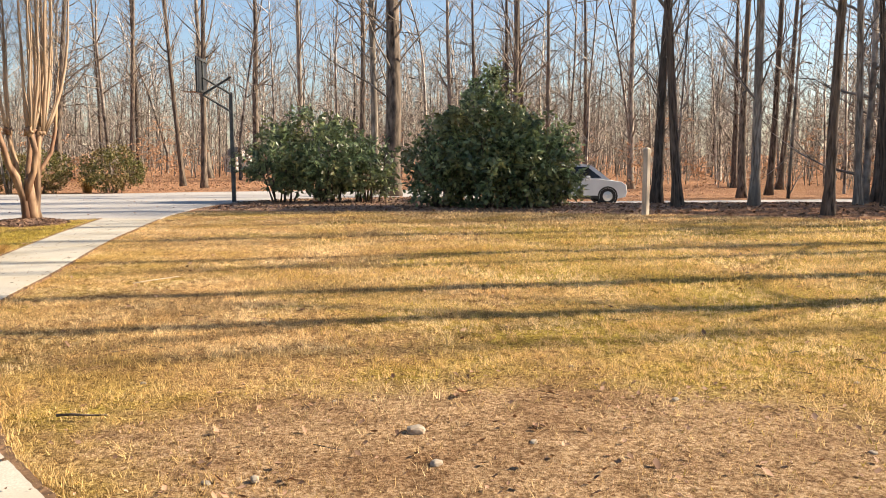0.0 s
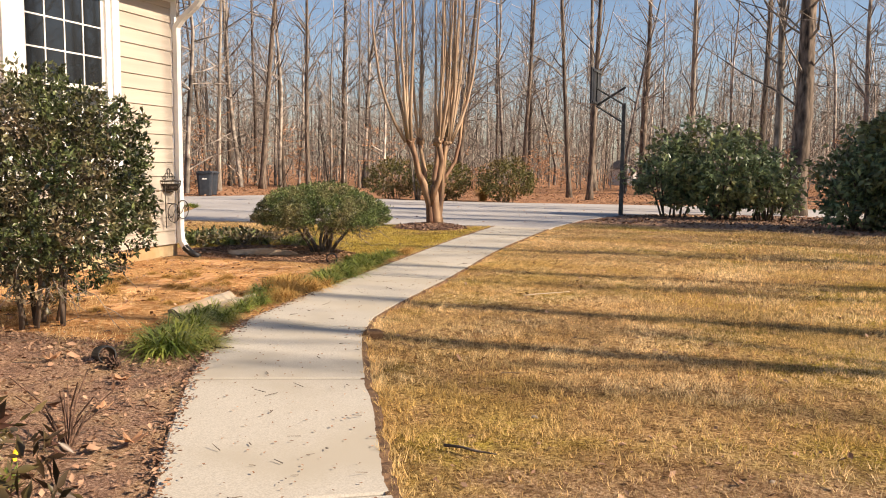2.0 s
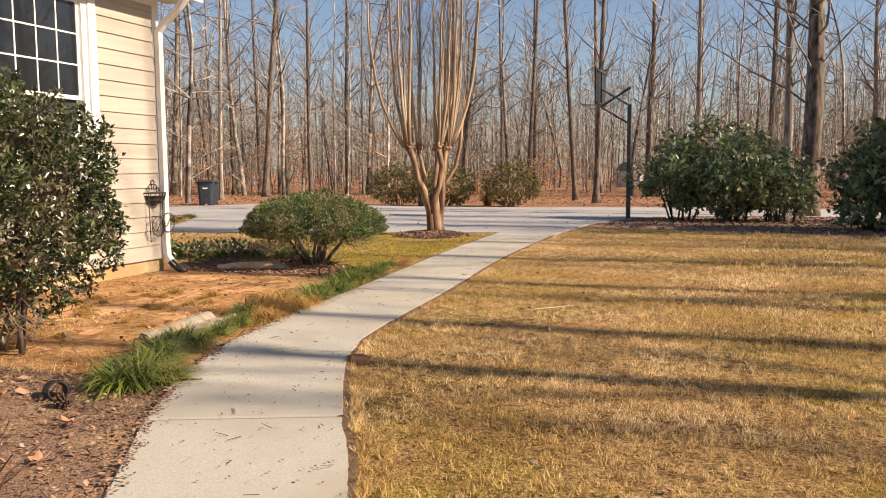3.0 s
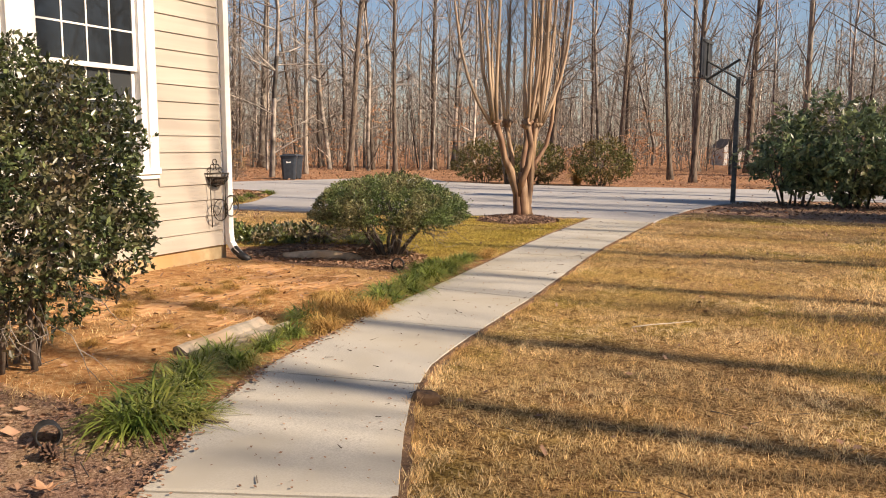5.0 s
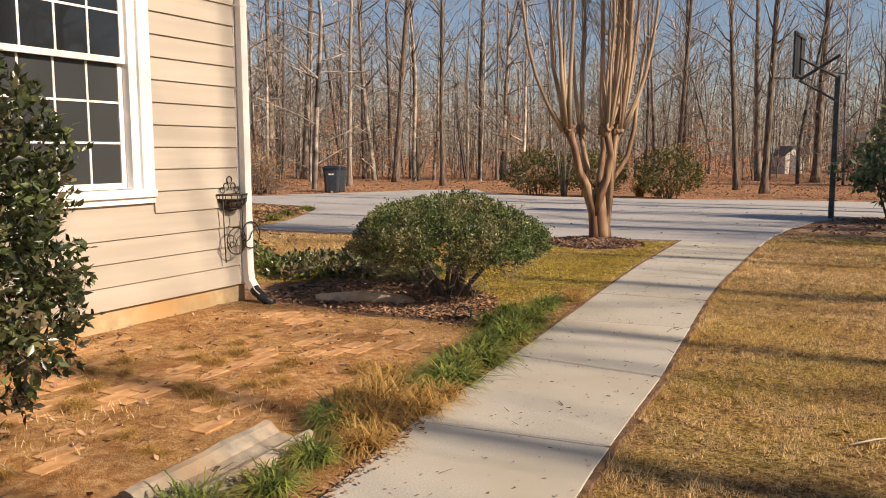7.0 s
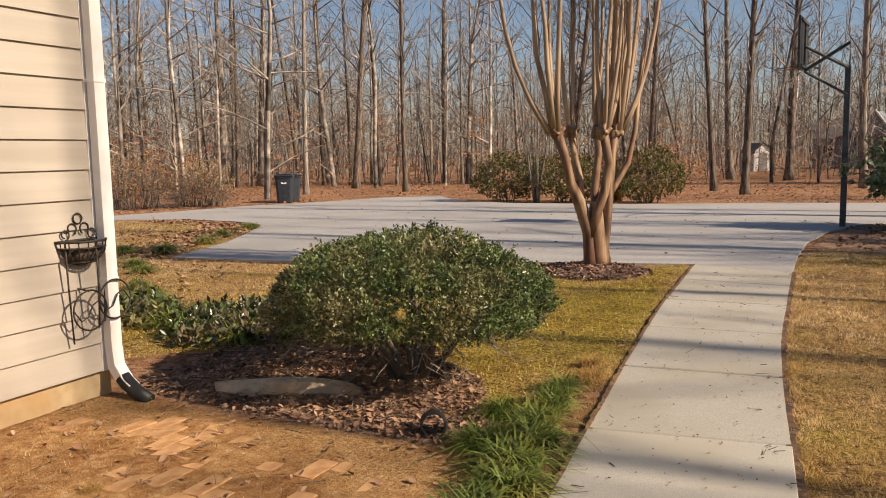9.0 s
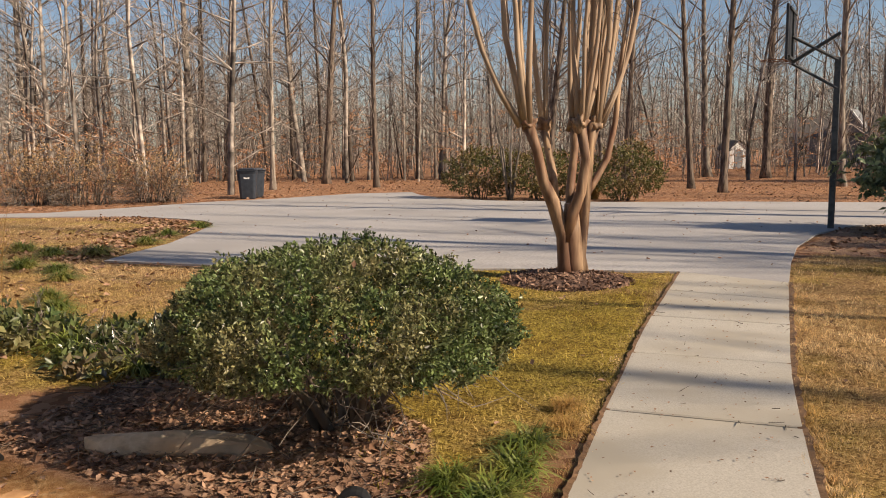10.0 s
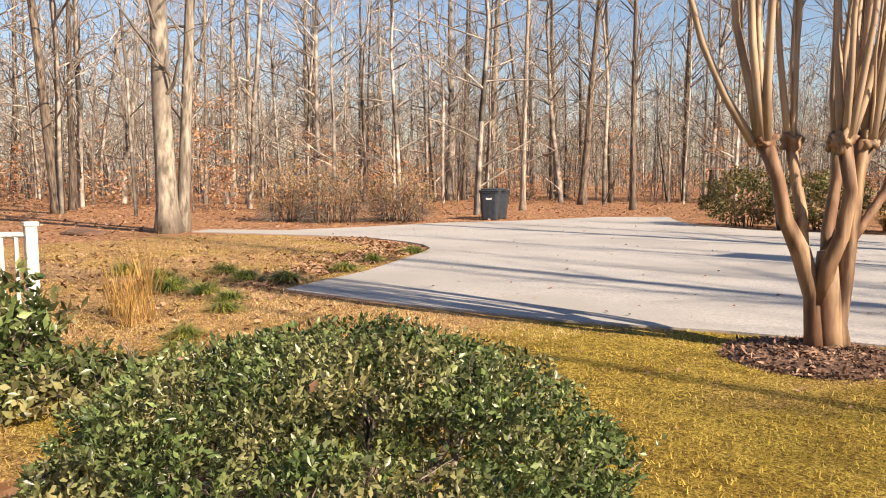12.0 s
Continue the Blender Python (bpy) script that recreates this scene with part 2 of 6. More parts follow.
# ---- geometry helpers ----
class Geo:
    """A growing list of points and faces."""

    def __init__(self):
        self.v, self.f = [], []

    def add(self, verts, faces):
        o = len(self.v)
        self.v.extend([tuple(p) for p in verts])
        self.f.extend([tuple(i + o for i in q) for q in faces])
        return self

    def box(self, x0, x1, y0, y1, z0, z1, bevel=0.0):
        if bevel:
            return self.bevelled(x0, x1, y0, y1, z0, z1, bevel)
        v = [(x, y, z) for z in (z0, z1) for y in (y0, y1) for x in (x0, x1)]
        return self.add(v, [(0, 2, 3, 1), (4, 5, 7, 6), (0, 1, 5, 4), (2, 6, 7, 3), (0, 4, 6, 2), (1, 3, 7, 5)])

    def bevelled(self, x0, x1, y0, y1, z0, z1, b):
        bm = bmesh.new()
        bmesh.ops.create_cube(bm, size=1)
        for q in bm.verts:
            q.co = Vector(((x0 + x1) / 2 + q.co.x * (x1 - x0), (y0 + y1) / 2 + q.co.y * (y1 - y0), (z0 + z1) / 2 + q.co.z * (z1 - z0)))
        bmesh.ops.bevel(bm, geom=list(bm.edges), offset=b, segments=2, affect="EDGES", profile=0.5)
        bm.verts.index_update()
        self.add([q.co for q in bm.verts], [[w.index for w in f.verts] for f in bm.faces])
        bm.free()
        return self

    def tube(self, pts, radii, sides=8, cap=True, bump=0.0, rng=None):
        pts = [Vector(p) for p in pts]
        rings, side = [], None
        for i, p in enumerate(pts):
            d = (pts[min(i + 1, len(pts) - 1)] - pts[max(i - 1, 0)]).normalized()
            if side is None:
                side = d.orthogonal().normalized()
            side = (side - d * side.dot(d)).normalized()
            up = d.cross(side)
            ring = []
            for k in range(sides):
                a = 2 * math.pi * k / sides
                r = radii[i] * (1 + (rng.uniform(-bump, bump) if rng else 0))
                ring.append(p + side * (math.cos(a) * r) + up * (math.sin(a) * r))
            rings.append(ring)
        faces = [(i * sides + k, i * sides + (k + 1) % sides, (i + 1) * sides + (k + 1) % sides, (i + 1) * sides + k)
                 for i in range(len(pts) - 1) for k in range(sides)]
        if cap:
            faces += [tuple(reversed(range(sides))), tuple((len(pts) - 1) * sides + k for k in range(sides))]
        return self.add([q for ring in rings for q in ring], faces)

    def lathe(self, profile, sides=16, centre=(0, 0, 0)):
        cx, cy, cz = centre
        v = [(cx + r * math.cos(2 * math.pi * k / sides), cy + r * math.sin(2 * math.pi * k / sides), cz + z) for r, z in profile for k in range(sides)]
        f = [(i * sides + k, i * sides + (k + 1) % sides, (i + 1) * sides + (k + 1) % sides, (i + 1) * sides + k)
             for i in range(len(profile) - 1) for k in range(sides)]
        return self.add(v, f)

    def moved(self, m):
        self.v = [tuple(m @ Vector(p)) for p in self.v]
        return self

    def mesh(self, name, material, smooth=False):
        me = bpy.data.meshes.new(name)
        me.from_pydata(self.v, [], self.f)
        me.materials.append(material)
        if smooth:
            me.shade_smooth()
        me.update()
        return me


def fast_mesh(name, verts, faces, material):
    """A mesh from an array of points and an array of faces that all have the same number of corners."""
    verts, faces = np.asarray(verts, np.float32), np.asarray(faces, np.int32)
    me = bpy.data.meshes.new(name)
    me.vertices.add(len(verts))
    me.vertices.foreach_set("co", verts.ravel())
    n, k = faces.shape
    me.loops.add(n * k)
    me.loops.foreach_set("vertex_index", faces.ravel())
    me.polygons.add(n)
    me.polygons.foreach_set("loop_start", np.arange(0, n * k, k, dtype=np.int32))
    me.update(calc_edges=True)
    me.validate()
    me.materials.append(material)
    return me


def part(name, geo, material, parent, label="", smooth=False):
    ob = new(name, geo.mesh(name, material, smooth) if isinstance(geo, Geo) else geo)
    ob.parent = parent
    return tagged(ob, label)


def thing(name, m, label, category, group="", kind=""):
    ob = new(name)
    ob.empty_display_size = 0.2
    ob.matrix_world = m
    return tagged(ob, label, category, group, kind)


def single(name, me, m, label, category, group="", kind=""):
    ob = new(name, me)
    ob.matrix_world = m
    return tagged(ob, label, category, group, kind)


def prisms(p0, p1, r0, r1):
    """Three-sided sticks from p0 to p1: points and faces."""
    p0, p1 = np.asarray(p0, float), np.asarray(p1, float)
    d = p1 - p0
    d /= np.linalg.norm(d, axis=1, keepdims=True) + 1e-9
    h = np.where(np.abs(d[:, 2:3]) > 0.9, np.array([[1.0, 0, 0]]), np.array([[0, 0, 1.0]]))
    s = np.cross(d, h)
    s /= np.linalg.norm(s, axis=1, keepdims=True) + 1e-9
    u = np.cross(d, s)
    v = []
    for p, r in ((p0, r0), (p1, r1)):
        for k in range(3):
            a = 2 * math.pi * k / 3
            v.append(p + (s * math.cos(a) + u * math.sin(a)) * np.asarray(r)[:, None])
    v = np.stack(v, 1).reshape(-1, 3)
    base = np.arange(len(p0))[:, None, None] * 6
    f = np.array([[0, 1, 4, 3], [1, 2, 5, 4], [2, 0, 3, 5]])[None] + base
    return v, f.reshape(-1, 4)


def leaves(pos, along, length, width, fold, rs):
    """Folded leaves: each a rhombus bent along its rib."""
    pos, along = np.asarray(pos, float), np.asarray(along, float)
    n = len(pos)
    along /= np.linalg.norm(along, axis=1, keepdims=True) + 1e-9
    rnd = rs.normal(size=(n, 3))
    s = np.cross(along, rnd)
    s /= np.linalg.norm(s, axis=1, keepdims=True) + 1e-9
    u = np.cross(s, along)
    L = np.asarray(length)[:, None] if np.ndim(length) else length
    W = np.asarray(width)[:, None] if np.ndim(width) else width
    v = np.stack([pos, pos + along * L * 0.45 + s * W * 0.5 + u * W * fold, pos + along * L, pos + along * L * 0.45 - s * W * 0.5 + u * W * fold], 1)
    i = np.arange(n)[:, None] * 4
    f = np.concatenate([i + np.array([[0, 1, 2]]), i + np.array([[0, 2, 3]])], 0)
    return v.reshape(-1, 3), f


def ground_z(x, y):
    """Height of the ground: level by the house, falling gently towards the woods and more so where the drive leaves."""
    d = min(max(0.0, y - 20.0), 36.0)
    k = min(max((x + 2.0) / 6.0, 0.0), 1.0)
    k = k * k * (3 - 2 * k)
    return -0.016 * d - 0.042 * k * min(max(0.0, y - 25.0), 14.0)


def inside(poly, x, y):
    """Signed distance (positive inside) of points to a polygon."""
    x, y = np.asarray(x, float), np.asarray(y, float)
    best, odd = np.full(x.shape, 1e9), np.zeros(x.shape, bool)
    for (ax, ay), (bx, by) in zip(poly, poly[1:] + poly[:1]):
        dx, dy = bx - ax, by - ay
        k = np.clip(((x - ax) * dx + (y - ay) * dy) / (dx * dx + dy * dy + 1e-12), 0, 1)
        best = np.minimum(best, np.hypot(x - ax - k * dx, y - ay - k * dy))
        cross = (ay > y) != (by > y)
        with np.errstate(divide="ignore", invalid="ignore"):
            odd ^= cross & (x < (bx - ax) * (y - ay) / (by - ay + 1e-12) + ax)
    return np.where(odd, best, -best)


# ---- plan ----
WALK_L = [(-1.6, 0.0), (-1.62, 2.4), (-2.2, 3.75), (-3.4, 5.25), (-4.06, 6.0), (-4.78, 6.93), (-5.3, 7.7), (-5.66, 8.5), (-6.04, 9.95), (-6.32, 11.4), (-6.9, 14.05), (-7.35, 16.2), (-7.92, 19.45)]
WALK_R = [(-0.5, 0.0), (-0.55, 2.9), (-1.35, 4.3), (-2.5, 5.58), (-3.0, 6.15), (-3.53, 6.97), (-3.92, 7.5), (-4.3, 8.1), (-4.6, 8.6), (-4.83, 9.15), (-5.0, 9.9), (-5.27, 11.4), (-5.88, 14.25), (-6.1, 15.4), (-6.66, 19.2)]
DRIVE_NEAR = [(-6.66, 19.15), (-7.94, 19.4), (-9.9, 18.7), (-11.2, 18.0), (-13.2, 17.35), (-15.2, 16.9)]
DRIVE_ISLAND = [(-15.45, 17.4), (-16.1, 18.8), (-16.9, 20.0), (-18.2, 21.7), (-18.6, 22.1), (-19.3, 22.5), (-20.1, 22.7), (-21.7, 22.75), (-23.4, 21.9), (-26.0, 20.2)]
DRIVE_FAR = [(-26.6, 20.9), (-25.2, 22.6), (-25.3, 25.2), (-25.8, 28.5), (-25.4, 31.5), (-25.6, 36.2), (-24.3, 38.6), (-22.6, 36.5), (-20.6, 34.6), (-18.0, 33.6), (-14.0, 34.5), (-10.5, 36.6), (-6.0, 38.2), (0.0, 38.8), (8.0, 40.5), (26.0, 43.0), (70, 50)]
DRIVE_RIGHT = [(70, 44), (26.0, 37.0), (10.0, 34.6), (4.0, 33.2), (0.0, 31.4), (-4.0, 30.2), (-5.9, 29.2), (-6.8, 27.4), (-7.1, 25.5), (-7.1, 23.0), (-6.9, 21.0)]
DRIVE_POLY = DRIVE_NEAR + DRIVE_ISLAND + DRIVE_FAR + DRIVE_RIGHT
YAW = radians(7)
CORNER = Vector((-9.6, 11.91, 0))
U = Vector((math.sin(YAW), -math.cos(YAW), 0))
OUT = Vector((math.cos(YAW), math.sin(YAW), 0))
HOUSE = Matrix(((U.x, OUT.x, 0, CORNER.x), (U.y, OUT.y, 0, CORNER.y), (0, 0, 1, 0), (0, 0, 0, 1)))


def by_wall(s, out):
    p = CORNER + U * s + OUT * out
    return p.x, p.y


def on_ground(x, y, dz=0.0, turn=0.0, size=1.0):
    return pose(x, y, ground_z(x, y) + dz, 0, 0, turn) @ Matrix.Scale(size, 4)


LAWN_RIGHT = list(reversed(WALK_R)) + [(6, -6), (40, -6), (14, 14.5), (9, 17.8), (5.5, 19.6), (1.5, 20.9), (-3.0, 21.6), (-6.7, 22.3), (-6.9, 20.5)]
LAWN_LEFT = [by_wall(-1.2, -0.2), (-8.8, 13.9), (-7.3, 12.6), (-6.8, 13.9), (-7.35, 16.2), (-7.92, 19.45), (-9.9, 18.7), (-11.2, 18.0), (-13.2, 17.35), (-15.2, 16.7), (-16.0, 18.6), (-18.2, 21.6), (-21.7, 22.6), (-25, 20.5), (-25, 10.5), (-12, 10.5)]
CLAY_BED = [by_wall(0.0, 0.0), by_wall(7.5, 0.0), (-6.2, 7.3), (-5.35, 7.7), (-5.66, 8.5), (-6.04, 9.95), (-6.4, 11.5), (-7.1, 12.1), (-8.4, 11.95)]
BUSH_BED = [by_wall(-0.1, 0.05), (-8.4, 12.0), (-7.2, 12.1), (-7.1, 12.5), (-7.6, 13.3), (-8.6, 13.9), (-9.9, 13.2)]
FRONT_BED = [by_wall(4.6, 0.3), (-6.0, 7.5), (-5.3, 7.7), (-4.78, 6.93), (-4.06, 6.0), (-3.4, 5.25), (-2.2, 3.75), (-1.62, 2.4), (-1.6, 0), by_wall(12, 0.3)]
HEDGE_BED = [(-7.0, 22.6), (-6.5, 22.3), (-3.0, 21.7), (1.5, 21.0), (4.0, 20.6), (6, 24), (5, 32.6), (0.0, 31.2), (-4.0, 30.0), (-5.9, 29.0), (-6.9, 27)]
SIDE_PATH = [(-14.6, 16.75), (-14.8, 16.1), (-17.5, 15.3), (-22, 14.2), (-22, 15.2), (-17.5, 16.2)]
BARE = [(-3.3, 6.5), (-2.0, 7.3), (-0.3, 7.6), (1.2, 7.0), (2.2, 5.2), (0.6, 4.4), (-1.2, 4.4), (-2.4, 5.6)]


# ---- ground ----
def lines(lo, a, b, hi, step):
    mid = list(np.arange(a, b, step))
    left, right, g = [], [], step
    x = a
    while x > lo:
        g *= 1.18
        x -= g
        left.append(max(x, lo))
    x, g = b, step
    while x < hi:
        right.append(min(x, hi))
        g *= 1.18
        x += g
    return list(reversed(left)) + mid + right + [hi + 1]


def build_ground():
    xs, ys = lines(-600, -27, 9, 600, 0.17), lines(-500, 3, 30, 700, 0.17)
    X, Y = np.meshgrid(np.array(xs), np.array(ys))
    x, y = X.ravel(), Y.ravel()
    z = np.array([ground_z(a, b) for a, b in zip(x, y)])
    lawn = np.clip(0.5 + np.maximum(inside(LAWN_RIGHT, x, y), inside(LAWN_LEFT, x, y)) / 0.5, 0, 1)
    clay = np.clip(0.5 + inside(CLAY_BED, x, y) / 0.3, 0, 1)
    mulch = np.clip(0.5 + np.maximum.reduce([inside(BUSH_BED, x, y), inside(FRONT_BED, x, y), inside(HEDGE_BED, x, y)]) / 0.3, 0, 1)
    bare = np.maximum(np.clip(0.35 + inside(BARE, x, y) / 1.6, 0, 0.85) * (inside(BARE, x, y) > -0.6), np.clip(0.5 + inside(SIDE_PATH, x, y) / 0.3, 0, 1))
    bare = np.maximum(bare, 0.42 * ((x < -13.0) & (y > 11)))
    moss = np.clip(0.5 + inside(LAWN_LEFT, x, y) / 0.5, 0, 1) * np.clip((x + 11.5) / 1.5, 0, 1) + np.clip((x + 2.5) / 4, 0, 0.8) * (y < 18)
    drive = inside(DRIVE_POLY, x, y)
    path = inside(WALK_L + list(reversed(WALK_R)), x, y)
    hard = np.maximum(drive, path)
    lump = np.array([noise.noise(Vector((a * 1.3, b * 1.3, 0))) * 0.6 + noise.noise(Vector((a * 4.1, b * 4.1, 3))) * 0.4 if -30 < a < 14 and 0 < b < 40 else 0 for a, b in zip(x, y)])
    z = z + lump * 0.022 * np.clip(-hard / 0.25, 0, 1) - 0.03 * np.clip(hard / 0.15, 0, 1)
    nx = len(xs)
    i = (np.arange(len(ys) - 1)[:, None] * nx + np.arange(nx - 1)[None]).ravel()
    me = fast_mesh("ground", np.stack([x, y, z], 1), np.stack([i, i + 1, i + nx + 1, i + nx], 1), GROUND)
    for name, w in (("lawn", lawn), ("clay", clay), ("mulch", mulch), ("bare", bare), ("moss", moss)):
        me.attributes.new(name, "FLOAT", "POINT").data.foreach_set("value", w.astype(np.float32))
    me.shade_smooth()
    tagged(new("ground", me), "dry winter lawn, red clay and brown leaf litter", "ground", kind="structure")


build_ground()


def build_driveway():
    bm = bmesh.new()
    bm.faces.new([bm.verts.new((x, y, 0)) for x, y in DRIVE_POLY])
    for k in range(18, 46):
        bmesh.ops.bisect_plane(bm, geom=list(bm.verts) + list(bm.edges) + list(bm.faces), plane_co=(0, k, 0), plane_no=(0, 1, 0))
    for k in range(-4, 10):
        bmesh.ops.bisect_plane(bm, geom=list(bm.verts) + list(bm.edges) + list(bm.faces), plane_co=(k * 0.8, 0, 0), plane_no=(1, 0, 0))
    bmesh.ops.triangulate(bm, faces=list(bm.faces))
    for v in bm.verts:
        v.co.z = ground_z(v.co.x, v.co.y) + 0.02
    bm.normal_update()
    if sum(f.normal.z for f in bm.faces) < 0:
        bmesh.ops.reverse_faces(bm, faces=list(bm.faces))
    out = bmesh.ops.extrude_face_region(bm, geom=list(bm.faces))
    for v in out["geom"]:
        if isinstance(v, bmesh.types.BMVert):
            v.co.z -= 0.12
    bmesh.ops.recalc_face_normals(bm, faces=list(bm.faces))
    me = bpy.data.meshes.new("driveway")
    bm.to_mesh(me)
    me.materials.append(DRIVE)
    tagged(new("driveway", me), "pale grey concrete driveway striped by shadows", "driveway", kind="structure")


build_driveway()


def along(poly, y):
    for (ax, ay), (bx, by) in zip(poly, poly[1:]):
        if ay <= y <= by:
            k = (y - ay) / (by - ay)
            return Vector((ax + k * (bx - ax), y, 0))
    return Vector((*poly[-1], 0))


def build_walkway():
    """A concrete path poured in slabs with tooled joints."""
    cuts_l = [0.0, 1.5, 2.9, 4.15, 5.5, 6.95, 8.45, 9.93, 11.42, 12.72, 14.07, 15.4, 16.75, 18.1, 19.45]
    cuts_r = [0.0, 1.7, 3.4, 4.85, 6.05, 7.45, 8.75, 10.15, 11.46, 12.98, 14.27, 15.6, 16.9, 18.1, 19.2]
    g = Geo()
    for a, b in zip(range(0, 14), range(1, 15)):
        l0, l1, r0, r1 = along(WALK_L, cuts_l[a]), along(WALK_L, cuts_l[b]), along(WALK_R, cuts_r[a]), along(WALK_R, cuts_r[b])
        g.add([l0, r0, r1, l1], [(0, 1, 2, 3)])
    for k, p in enumerate(g.v):
        g.v[k] = (p[0], p[1], -0.004)
    walkway = tagged(new("walkway", g.mesh("walkway", JOINT)), "curving pale concrete footpath poured in slabs", "footpath", kind="structure")
    rng = random.Random(4)
    for a, b in zip(range(0, 14), range(1, 15)):
        ls = [along(WALK_L, cuts_l[a] + (cuts_l[b] - cuts_l[a]) * k / 4) for k in range(5)]
        rs = [along(WALK_R, cuts_r[a] + (cuts_r[b] - cuts_r[a]) * k / 4) for k in range(5)]
        gap = 0.011
        for side in (ls, rs):
            d = (side[-1] - side[0]).normalized() * gap
            side[0], side[-1] = side[0] + d, side[-1] - d
        ring = ls + list(reversed(rs))
        c = sum(ring, Vector()) / len(ring)
        n = len(ring)
        h = 0.022 + rng.uniform(-0.003, 0.003)
        verts = [(p.x, p.y, -0.08) for p in ring] + [(p.x, p.y, h - 0.008) for p in ring] + [tuple(p + (c - p).normalized() * 0.012 + Vector((0, 0, h))) for p in ring]
        faces = [(i, i + n, (i + 1) % n + n, (i + 1) % n) for i in range(n)] + [(i + n, i + 2 * n, (i + 1) % n + 2 * n, (i + 1) % n + n) for i in range(n)]
        faces += [(2 * n + k, 2 * n + k + 1, 2 * n + n - 2 - k, 2 * n + n - 1 - k) for k in range(4)]
        faces = [tuple(reversed(f)) for f in faces[:2 * n]] + [tuple(reversed(f)) for f in faces[2 * n:]]
        part("slab", Geo().add(verts, faces), CONCRETE, walkway)


build_walkway()


def soil_edges():
    """A ragged strip of dark bare soil where the turf ends short of the slabs."""
    rng = random.Random(15)
    for edge, side in ((WALK_R, 1), (WALK_L[9:], -1)):
        rows = []
        for (ax, ay), (bx, by) in zip(edge, edge[1:]):
            d = math.hypot(bx - ax, by - ay)
            n = max(2, int(d / 0.05))
            for k in range(n):
                q = k / n
                x, y = ax + (bx - ax) * q, ay + (by - ay) * q
                w = (0.022 if side > 0 else 0.012) + (0.03 if side > 0 else 0.012) * noise.noise(Vector((x * 5, y * 5, 2))) + 0.02 * noise.noise(Vector((x * 17, y * 17, 5))) + rng.uniform(0, 0.008)
                nx, ny = side * (by - ay) / d, -side * (bx - ax) / d
                rows.append(((x - nx * 0.03, y - ny * 0.03), (x + nx * max(w, 0.006), y + ny * max(w, 0.006))))
        v = [(*p, z) for a, b in rows for p, z in ((a, 0.0175), (b, 0.024), (b, -0.03))]
        f = [(3 * i + c, 3 * i + 3 + c, 3 * i + 4 + c, 3 * i + 1 + c) if side < 0 else (3 * i + 1 + c, 3 * i + 4 + c, 3 * i + 3 + c, 3 * i + c) for i in range(len(rows) - 1) for c in (0, 1)]
        tagged(new("trim", Geo().add(v, f).mesh("trim", SOIL)), "ragged dark soil edge between turf and footpath", "soil edge", kind="structure")


soil_edges()


